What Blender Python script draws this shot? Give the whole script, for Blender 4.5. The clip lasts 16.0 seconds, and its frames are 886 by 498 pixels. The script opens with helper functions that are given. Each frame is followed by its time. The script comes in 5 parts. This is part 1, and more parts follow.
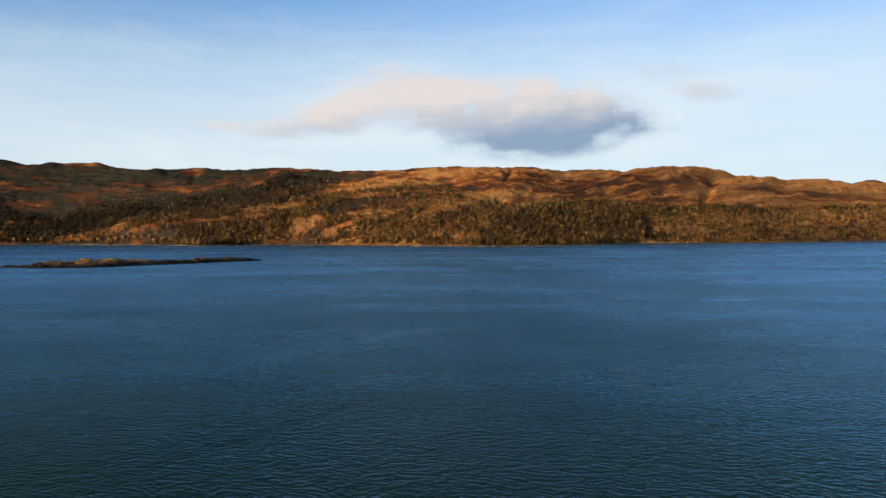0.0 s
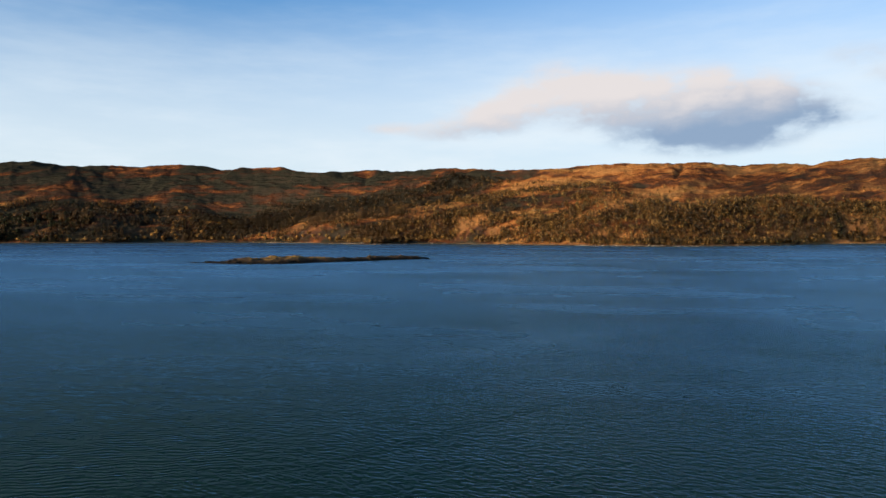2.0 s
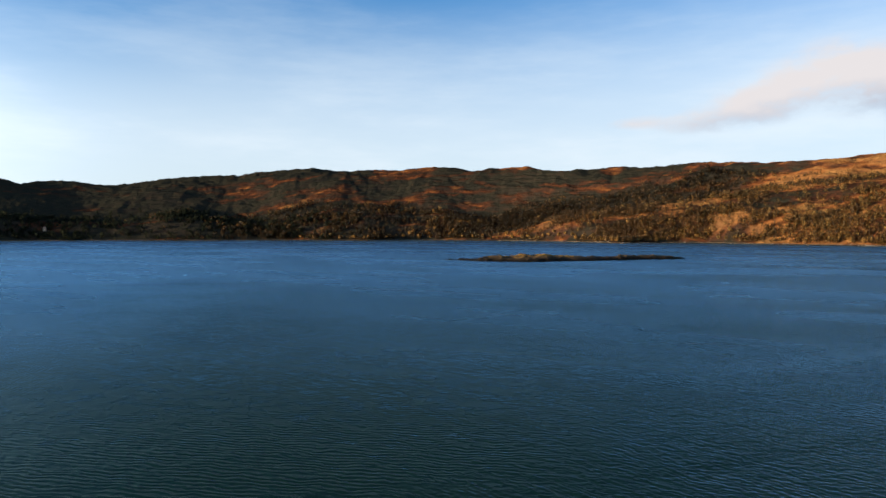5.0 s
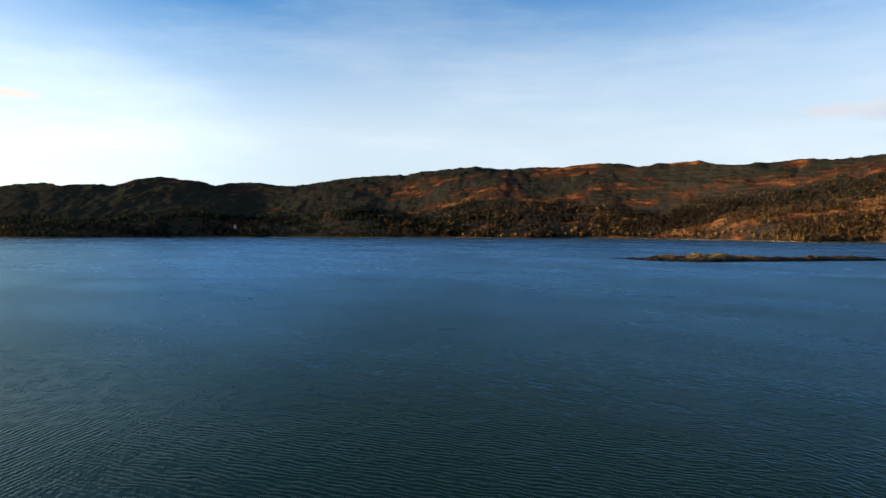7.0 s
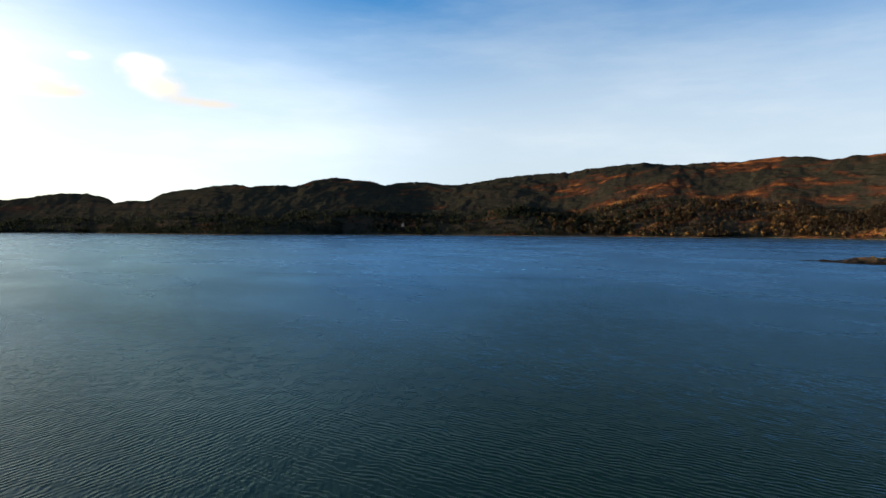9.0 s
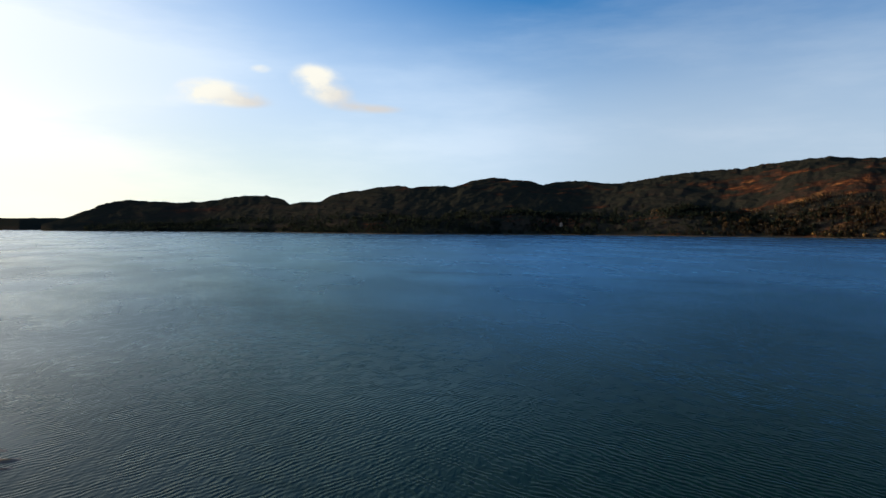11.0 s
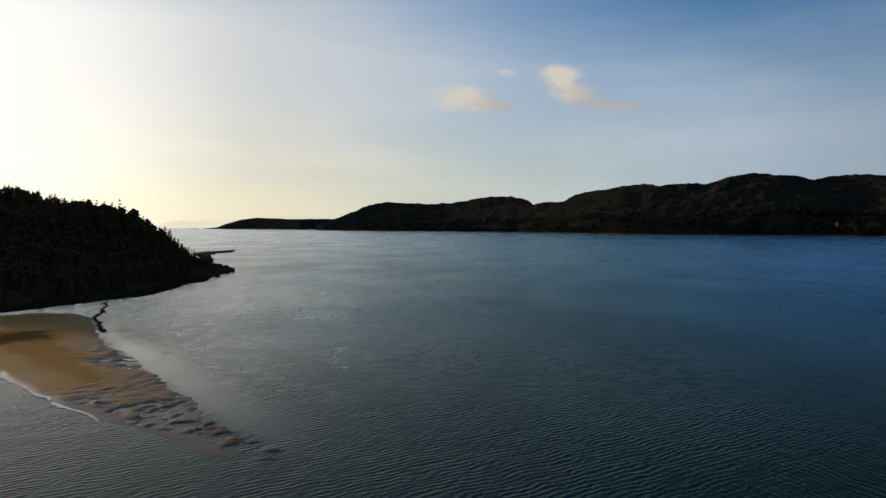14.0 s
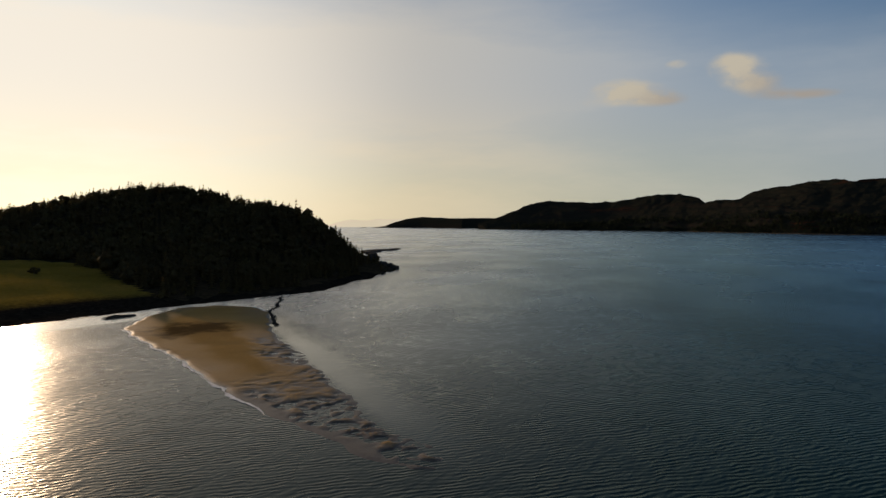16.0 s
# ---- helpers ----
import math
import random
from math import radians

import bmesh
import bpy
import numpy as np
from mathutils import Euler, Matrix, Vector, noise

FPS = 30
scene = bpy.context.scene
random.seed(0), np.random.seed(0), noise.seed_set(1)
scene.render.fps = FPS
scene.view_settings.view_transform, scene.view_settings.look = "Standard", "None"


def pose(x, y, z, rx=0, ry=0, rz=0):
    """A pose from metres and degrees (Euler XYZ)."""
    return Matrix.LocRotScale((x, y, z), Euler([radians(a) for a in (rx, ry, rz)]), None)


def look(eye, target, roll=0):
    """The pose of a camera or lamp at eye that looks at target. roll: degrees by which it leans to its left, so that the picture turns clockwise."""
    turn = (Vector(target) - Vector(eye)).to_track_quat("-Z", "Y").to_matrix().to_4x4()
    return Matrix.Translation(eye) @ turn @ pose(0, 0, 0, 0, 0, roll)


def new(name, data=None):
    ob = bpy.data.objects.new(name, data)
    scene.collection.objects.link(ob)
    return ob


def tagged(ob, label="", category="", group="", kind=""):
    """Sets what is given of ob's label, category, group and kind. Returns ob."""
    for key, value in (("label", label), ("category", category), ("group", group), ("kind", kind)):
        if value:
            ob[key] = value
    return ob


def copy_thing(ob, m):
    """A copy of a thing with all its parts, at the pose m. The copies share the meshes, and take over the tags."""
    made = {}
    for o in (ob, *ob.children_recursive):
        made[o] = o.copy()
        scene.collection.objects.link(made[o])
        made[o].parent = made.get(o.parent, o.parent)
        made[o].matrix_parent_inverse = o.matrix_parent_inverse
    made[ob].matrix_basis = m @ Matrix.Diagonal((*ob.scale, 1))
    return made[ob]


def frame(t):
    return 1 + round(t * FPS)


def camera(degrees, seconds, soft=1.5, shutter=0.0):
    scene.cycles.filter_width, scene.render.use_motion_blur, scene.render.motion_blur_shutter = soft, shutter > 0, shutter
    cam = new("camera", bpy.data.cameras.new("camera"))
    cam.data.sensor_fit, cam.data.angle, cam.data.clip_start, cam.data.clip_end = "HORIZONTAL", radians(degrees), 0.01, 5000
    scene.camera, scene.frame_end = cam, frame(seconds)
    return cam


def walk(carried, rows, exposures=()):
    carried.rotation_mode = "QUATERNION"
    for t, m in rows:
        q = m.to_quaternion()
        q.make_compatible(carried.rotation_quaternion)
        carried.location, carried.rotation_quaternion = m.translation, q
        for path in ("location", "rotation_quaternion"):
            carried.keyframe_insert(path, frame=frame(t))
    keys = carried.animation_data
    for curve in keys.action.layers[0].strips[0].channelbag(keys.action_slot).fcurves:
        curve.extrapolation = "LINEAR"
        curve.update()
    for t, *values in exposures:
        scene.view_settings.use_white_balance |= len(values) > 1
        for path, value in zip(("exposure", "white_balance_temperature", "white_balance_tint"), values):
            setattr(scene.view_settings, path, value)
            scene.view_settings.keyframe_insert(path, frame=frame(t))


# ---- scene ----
cam = camera(64.66, 16.0)
EYE = 30.0
# seconds, yaw, pitch, roll of a slow pan from a drone that drifts sideways
TURNS = [
    (0.0, 0.0, -1.52, 0.03), (1.0, 6.57, -1.565, 0.03), (2.0, 13.16, -1.595, 0.03), (3.0, 19.77, -1.62, 0.01),
    (4.0, 26.36, -1.66, -0.03), (5.2, 34.15, -1.74, -0.06), (6.5, 42.64, -1.84, -0.06), (7.5, 49.24, -1.94, -0.01),
    (8.5, 55.86, -1.99, 0.05), (9.0, 59.13, -2.03, 0.06), (10.2, 66.85, -2.06, 0.06), (11.5, 75.12, -2.07, 0.05),
    (12.5, 81.67, -2.06, -0.01), (13.5, 88.23, -2.07, -0.02), (14.5, 94.82, -2.09, -0.03), (15.25, 99.72, -2.11, -0.04),
    (16.0, 104.66, -2.15, 0.0),
]


def drift(t):
    s = t / 16.0
    return (-32.97 * s - 12.84 * s ** 2 + 2.23 * s ** 3, 25.5 * s - 18.66 * s ** 2 + 0.54 * s ** 3)


# seconds, stops, white balance
EXPOSURES = [(0.0, 0.95, 6300, 10), (4.0, 1.04, 6100, 10), (8.0, 1.04, 6100, 10), (9.3, 0.9, 6100, 10), (11.3, 0.46, 5500, 10), (12.5, 0.2, 5450, 10), (14.5, -0.28, 5900, 11), (16.0, -0.52, 6250, 12)]
walk(cam, [(t, pose(*drift(t), EYE, 90 + pitch, -roll, yaw)) for t, yaw, pitch, roll in TURNS], EXPOSURES)

# ---- light ----
SUN_AZ, SUN_EL = 138.0, 7.0  # degrees to the left of +y, and above the horizon
sun_from = Vector((-math.sin(radians(SUN_AZ)) * math.cos(radians(SUN_EL)), math.cos(radians(SUN_AZ)) * math.cos(radians(SUN_EL)), math.sin(radians(SUN_EL))))
world = bpy.data.worlds.new("sky")
scene.world = world
world.use_nodes = True
wn = world.node_tree.nodes
sky = wn.new("ShaderNodeTexSky")
sky.sky_type = "NISHITA"
sky.sun_disc = False
sky.sun_elevation = radians(SUN_EL)
sky.sun_rotation = radians(-SUN_AZ)
sky.air_density, sky.dust_density, sky.ozone_density = 1.0, 0.6, 5.0
sky_links = world.node_tree.links
toward = wn.new("ShaderNodeTexCoord")
parts = wn.new("ShaderNodeSeparateXYZ")
sky_links.new(toward.outputs["Generated"], parts.inputs[0])


def sky_range(value, a, b, lo, hi):
    n = wn.new("ShaderNodeMapRange")
    n.interpolation_type = "SMOOTHERSTEP"
    for key, v in (("From Min", a), ("From Max", b), ("To Min", lo), ("To Max", hi)):
        n.inputs[key].default_value = v
    sky_links.new(value, n.inputs["Value"])
    return n.outputs[0]


def sky_mix(kind, fac, a, b):
    n = wn.new("ShaderNodeMix")
    n.data_type, n.blend_type = "RGBA", kind
    n.clamp_factor = False
    for value, socket in ((fac, n.inputs[0]), (a, n.inputs[6]), (b, n.inputs[7])):
        if isinstance(value, tuple):
            socket.default_value = (*value, 1)
        else:
            sky_links.new(value, socket)
    return n.outputs[2]


# thin haze that whitens the sky towards the horizon, and high veils of cirrus
veil = wn.new("ShaderNodeTexNoise")
veil.inputs["Scale"].default_value, veil.inputs["Detail"].default_value, veil.inputs["Roughness"].default_value = 2.2, 6, 0.6
stretch = wn.new("ShaderNodeMapping")
stretch.inputs["Scale"].default_value = (1.0, 1.0, 5.0)
sky_links.new(toward.outputs["Generated"], stretch.inputs["Vector"])
sky_links.new(stretch.outputs[0], veil.inputs["Vector"])
lift = wn.new("ShaderNodeMath")
lift.operation = "MULTIPLY_ADD"
sky_links.new(sky_range(veil.outputs["Fac"], 0.35, 0.75, -0.09, 0.09), lift.inputs[0])
lift.inputs[1].default_value = 1.0
sky_links.new(sky_range(parts.outputs["Z"], 0.055, 0.40, 0.88, 0.06), lift.inputs[2])
# the haze shines where it lies before the sun, and is thicker opposite it
facing = wn.new("ShaderNodeVectorMath")
facing.operation = "DOT_PRODUCT"
facing.inputs[1].default_value = sun_from
sky_links.new(toward.outputs["Generated"], facing.inputs[0])


def sky_maths(op, a, b, c=0.0):
    n = wn.new("ShaderNodeMath")
    n.operation = op
    for value, socket in zip((a, b, c), n.inputs):
        if isinstance(value, float):
            socket.default_value = value
        else:
            sky_links.new(value, socket)
    return n.outputs[0]


along = facing.outputs["Value"]
aloft = sky_range(parts.outputs["Z"], 0.07, 0.24, 0.0, 1.0)
behind = sky_range(along, -0.1, -0.9, 0.0, 0.22)
beside = sky_maths("MULTIPLY", sky_range(along, 0.0, 0.35, 0.0, -0.10), sky_range(along, 0.78, 0.5, 0.0, 1.0))
halo = sky_range(along, 0.15, 1.0, 0.0, 0.58)
thick = sky_maths("MAXIMUM", sky_maths("MULTIPLY_ADD", aloft, sky_maths("ADD", sky_maths("ADD", behind, beside), halo), lift.outputs[0]), 0.0)
thick = sky_maths("MINIMUM", thick, 0.96)
hazy = sky_mix("MIX", sky_range(along, 0.05, 0.5, 0.0, 1.0), (3.5, 3.78, 3.88), (4.35, 4.75, 4.95))
hazy = sky_mix("MIX", sky_range(along, 0.55, 1.0, 0.0, 1.0), hazy, (6.9, 6.35, 5.35))
# and is brighter and redder low down on that side
low_sun = sky_maths("MULTIPLY", sky_range(parts.outputs["Z"], 0.22, 0.0, 0.0, 1.0), sky_range(along, 0.2, 0.75, 0.0, 1.0))
hazy = sky_mix("MULTIPLY", low_sun, hazy, (1.36, 1.21, 0.90))
glow = sky_range(along, 0.82, 1.03, 0.0, 1.0)
clear = sky_mix("MULTIPLY", sky_range(parts.outputs["Z"], 0.0, 0.4, 0.5, 1.0), sky.outputs[0], (0.80, 1.16, 1.14))
# the deep blue a quarter turn from the sun, high up
deep_blue = sky_maths("MULTIPLY", sky_range(parts.outputs["Z"], 0.34, 0.75, 0.0, 1.0), sky_range(sky_maths("MULTIPLY", along, along), 0.75, 0.0, 0.0, 1.0))
clear = sky_mix("MULTIPLY", deep_blue, clear, (0.55, 0.66, 0.78))
toned = sky_mix("MIX", thick, clear, hazy)
wn["Background"].inputs["Strength"].default_value = 0.12
sky_links.new(sky_mix("ADD", glow, toned, (4.6, 3.9, 2.9)), wn["Background"].inputs["Color"])
sun = new("sun", bpy.data.lights.new("sun", "SUN"))
sun.data.energy, sun.data.angle, sun.data.color = 5.0, radians(0.6), (1.0, 0.69, 0.42)
sun.matrix_world = look(tuple(sun_from * 100), (0, 0, 0))

# ---- numbers: noise, knots, meshes ----
CX, CY = -22.0, 6.0  # middle of the drone's path


def lattice(ix, iy, seed):
    n = (ix.astype(np.int64) * 374761393 + iy.astype(np.int64) * 668265263 + seed * 974634721) & 0x7FFFFFFF
    n = ((n ^ (n >> 13)) * 1274126177) & 0x7FFFFFFF
    return ((n ^ (n >> 16)) & 0xFFFF) / 65535.0 * 2.0 - 1.0


def value_noise(x, y, seed=0):
    x, y = np.asarray(x, float), np.asarray(y, float)
    ix, iy = np.floor(x), np.floor(y)
    fx, fy = x - ix, y - iy
    fx, fy = fx * fx * fx * (fx * (fx * 6 - 15) + 10), fy * fy * fy * (fy * (fy * 6 - 15) + 10)
    a, b = lattice(ix, iy, seed), lattice(ix + 1, iy, seed)
    c, d = lattice(ix, iy + 1, seed), lattice(ix + 1, iy + 1, seed)
    return (a + (b - a) * fx) * (1 - fy) + (c + (d - c) * fx) * fy


def fbm(x, y, scale, octaves=4, seed=0, gain=0.5):
    total, amp, k = 0.0, 1.0, 1.0 / scale
    for i in range(octaves):
        total = total + amp * value_noise(x * k + 17.3 * i, y * k - 9.1 * i, seed + i)
        amp, k = amp * gain, k * 2.03
    return total


def ridged(x, y, scale, octaves=4, seed=0):
    total, amp, k = 0.0, 1.0, 1.0 / scale
    for i in range(octaves):
        total = total + amp * (1.0 - 2.0 * np.abs(value_noise(x * k + 5.7 * i, y * k + 3.3 * i, seed + i)))
        amp, k = amp * 0.5, k * 2.1
    return total


def smooth(a, b, x):
    t = np.clip((x - a) / (b - a), 0, 1)
    return t * t * (3 - 2 * t)


def knots(table, x):
    pairs = sorted(table)
    return np.interp(x, [p[0] for p in pairs], [p[1] for p in pairs])


def mesh_of(name, verts, faces, material=None, shade=True):
    """A mesh from arrays: faces all with the same number of corners."""
    me = bpy.data.meshes.new(name)
    verts, faces = np.asarray(verts, np.float32), np.asarray(faces, np.int32)
    me.vertices.add(len(verts))
    me.vertices.foreach_set("co", verts.ravel())
    k = faces.shape[1]
    me.loops.add(faces.size)
    me.loops.foreach_set("vertex_index", faces.ravel())
    me.polygons.add(len(faces))
    me.polygons.foreach_set("loop_start", np.arange(0, faces.size, k, dtype=np.int32))
    me.update(calc_edges=True)
    me.validate()
    if shade:
        me.polygons.foreach_set("use_smooth", np.ones(len(me.polygons), bool))
    if material:
        me.materials.append(material)
    return me


def grid_faces(rows, cols):
    i = np.arange(rows * cols).reshape(rows, cols)
    return np.stack([i[:-1, :-1], i[:-1, 1:], i[1:, 1:], i[1:, :-1]], -1).reshape(-1, 4)


# ---- materials ----
def shader(name):
    m = bpy.data.materials.new(name)
    m.use_nodes = True
    return m, m.node_tree.nodes, m.node_tree.links, m.node_tree.nodes["Principled BSDF"]


def noise_node(nodes, links, vec, scale, detail=4.0, rough=0.55, stretch=None):
    n = nodes.new("ShaderNodeTexNoise")
    n.inputs["Scale"].default_value, n.inputs["Detail"].default_value, n.inputs["Roughness"].default_value = scale, detail, rough
    if stretch:
        mp = nodes.new("ShaderNodeMapping")
        mp.inputs["Scale"].default_value = stretch
        links.new(vec, mp.inputs["Vector"])
        vec = mp.outputs["Vector"]
    links.new(vec, n.inputs["Vector"])
    return n.outputs["Fac"]


def ramp(nodes, links, fac, stops):
    r = nodes.new("ShaderNodeValToRGB")
    el = r.color_ramp.elements
    while len(el) < len(stops):
        el.new(0.5)
    for e, (p, c) in zip(el, stops):
        e.position, e.color = p, (*c, 1)
    links.new(fac, r.inputs["Fac"])
    return r.outputs["Color"]


def blend(nodes, links, fac, a, b, mode="MIX"):
    n = nodes.new("ShaderNodeMix")
    n.data_type, n.blend_type = "RGBA", mode
    for value, socket in ((fac, n.inputs[0]), (a, n.inputs[6]), (b, n.inputs[7])):
        if isinstance(value, (int, float)):
            socket.default_value = value
        elif isinstance(value, tuple):
            socket.default_value = (*value, 1)
        else:
            links.new(value, socket)
    return n.outputs[2]


def maths(nodes, links, op, a, b=0.0, c=None):
    n = nodes.new("ShaderNodeMath")
    n.operation = op
    for value, socket in zip((a, b, c), n.inputs):
        if value is None:
            continue
        if isinstance(value, (int, float)):
            socket.default_value = value
        else:
            links.new(value, socket)
    return n.outputs[0]


def span(nodes, links, value, a, b, lo=0.0, hi=1.0):
    n = nodes.new("ShaderNodeMapRange")
    n.interpolation_type = "SMOOTHSTEP"
    for key, v in (("From Min", a), ("From Max", b), ("To Min", lo), ("To Max", hi)):
        n.inputs[key].default_value = v
    links.new(value, n.inputs["Value"])
    return n.outputs["Result"]


def where(nodes):
    return nodes.new("ShaderNodeNewGeometry").outputs["Position"]


def bump(nodes, links, height, bsdf, strength, distance):
    n = nodes.new("ShaderNodeBump")
    n.inputs["Strength"].default_value, n.inputs["Distance"].default_value = strength, distance
    links.new(height, n.inputs["Height"])
    links.new(n.outputs["Normal"], bsdf.inputs["Normal"])
    return n


def heath_material(name):
    """Moorland: bracken, grass and heather as the ground's cover gives them, rock where it is steep, shingle by the water."""
    m, nodes, links, b = shader(name)
    p = where(nodes)
    sep_p = nodes.new("ShaderNodeSeparateXYZ")
    links.new(p, sep_p.inputs[0])
    mid = noise_node(nodes, links, p, 0.03, 5, 0.65, (0.7, 0.7, 4.5))
    fine = noise_node(nodes, links, p, 0.22, 4, 0.7)
    cover = nodes.new("ShaderNodeAttribute")
    cover.attribute_name = "bracken"
    amount = maths(nodes, links, "ADD", cover.outputs["Fac"], maths(nodes, links, "MULTIPLY_ADD", mid, 0.8, maths(nodes, links, "MULTIPLY_ADD", fine, 0.5, -0.65)))
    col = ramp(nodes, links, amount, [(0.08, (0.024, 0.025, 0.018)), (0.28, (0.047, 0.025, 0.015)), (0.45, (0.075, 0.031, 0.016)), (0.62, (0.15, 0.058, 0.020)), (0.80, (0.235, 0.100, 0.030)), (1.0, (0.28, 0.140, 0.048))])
    # paler grass and olive moss in patches of their own
    sward = maths(nodes, links, "MULTIPLY", span(nodes, links, noise_node(nodes, links, p, 0.011, 5, 0.62, (1, 1, 2.5)), 0.50, 0.66), span(nodes, links, amount, 0.35, 0.7))
    col = blend(nodes, links, maths(nodes, links, "MULTIPLY", sward, 0.6), col, ramp(nodes, links, fine, [(0.35, (0.11, 0.078, 0.025)), (0.65, (0.25, 0.160, 0.055))]))
    col = blend(nodes, links, 0.7, col, ramp(nodes, links, fine, [(0.25, (0.45, 0.43, 0.41)), (0.55, (1, 1, 1)), (0.8, (1.35, 1.25, 1.12))]), "MULTIPLY")
    normal = nodes.new("ShaderNodeNewGeometry").outputs["Normal"]
    sep = nodes.new("ShaderNodeSeparateXYZ")
    links.new(normal, sep.inputs[0])
    steep = span(nodes, links, maths(nodes, links, "ADD", sep.outputs["Z"], maths(nodes, links, "MULTIPLY", mid, 0.25)), 0.90, 0.76)
    col = blend(nodes, links, maths(nodes, links, "MULTIPLY", steep, 0.5), col, (0.035, 0.027, 0.021))
    # pale shingle and dark weed along the water
    level = maths(nodes, links, "MULTIPLY_ADD", fine, 1.2, sep_p.outputs["Z"])
    col = blend(nodes, links, span(nodes, links, level, 2.6, 1.8), col, ramp(nodes, links, fine, [(0.35, (0.05, 0.042, 0.03)), (0.55, (0.16, 0.125, 0.08)), (0.75, (0.34, 0.28, 0.20))]))
    col = blend(nodes, links, span(nodes, links, level, 1.5, 1.0), col, (0.014, 0.012, 0.009))
    links.new(col, b.inputs["Base Color"])
    b.inputs["Roughness"].default_value = 0.95
    b.inputs["Specular IOR Level"].default_value = 0.0
    bump(nodes, links, maths(nodes, links, "MULTIPLY_ADD", mid, 4.0, fine), b, 0.9, 2.0)
    return m


def leaf_material(name, stops, patch=0.02, bare=0.0):
    m, nodes, links, b = shader(name)
    g = nodes.new("ShaderNodeNewGeometry")
    stand = noise_node(nodes, links, g.outputs["Position"], patch, 3, 0.6)
    grain = noise_node(nodes, links, g.outputs["Position"], 1.7, 2, 0.6)
    fac = maths(nodes, links, "MULTIPLY_ADD", g.outputs["Random Per Island"], 0.24, maths(nodes, links, "MULTIPLY_ADD", stand, 0.85, -0.05))
    col = ramp(nodes, links, fac, stops)
    col = blend(nodes, links, 0.35, col, ramp(nodes, links, grain, [(0.3, (0.5, 0.5, 0.5)), (0.7, (1.2, 1.2, 1.2))]), "MULTIPLY")
    links.new(col, b.inputs["Base Color"])
    b.inputs["Roughness"].default_value = 0.9
    b.inputs["Specular IOR Level"].default_value = 0.05
    # thin twigs and needles let some light through
    through_leaf = nodes.new("ShaderNodeBsdfTranslucent")
    links.new(col, through_leaf.inputs["Color"])
    mix = nodes.new("ShaderNodeMixShader")
    mix.inputs[0].default_value = 0.5
    links.new(b.outputs[0], mix.inputs[1])
    links.new(through_leaf.outputs[0], mix.inputs[2])
    out = mix.outputs[0]
    if bare:
        # leafless twigs with daylight between them
        gaps, airy = nodes.new("ShaderNodeMixShader"), nodes.new("ShaderNodeBsdfTransparent")
        gaps.inputs[0].default_value = bare
        links.new(out, gaps.inputs[1])
        links.new(airy.outputs[0], gaps.inputs[2])
        out = gaps.outputs[0]
    links.new(out, nodes["Material Output"].inputs["Surface"])
    return m


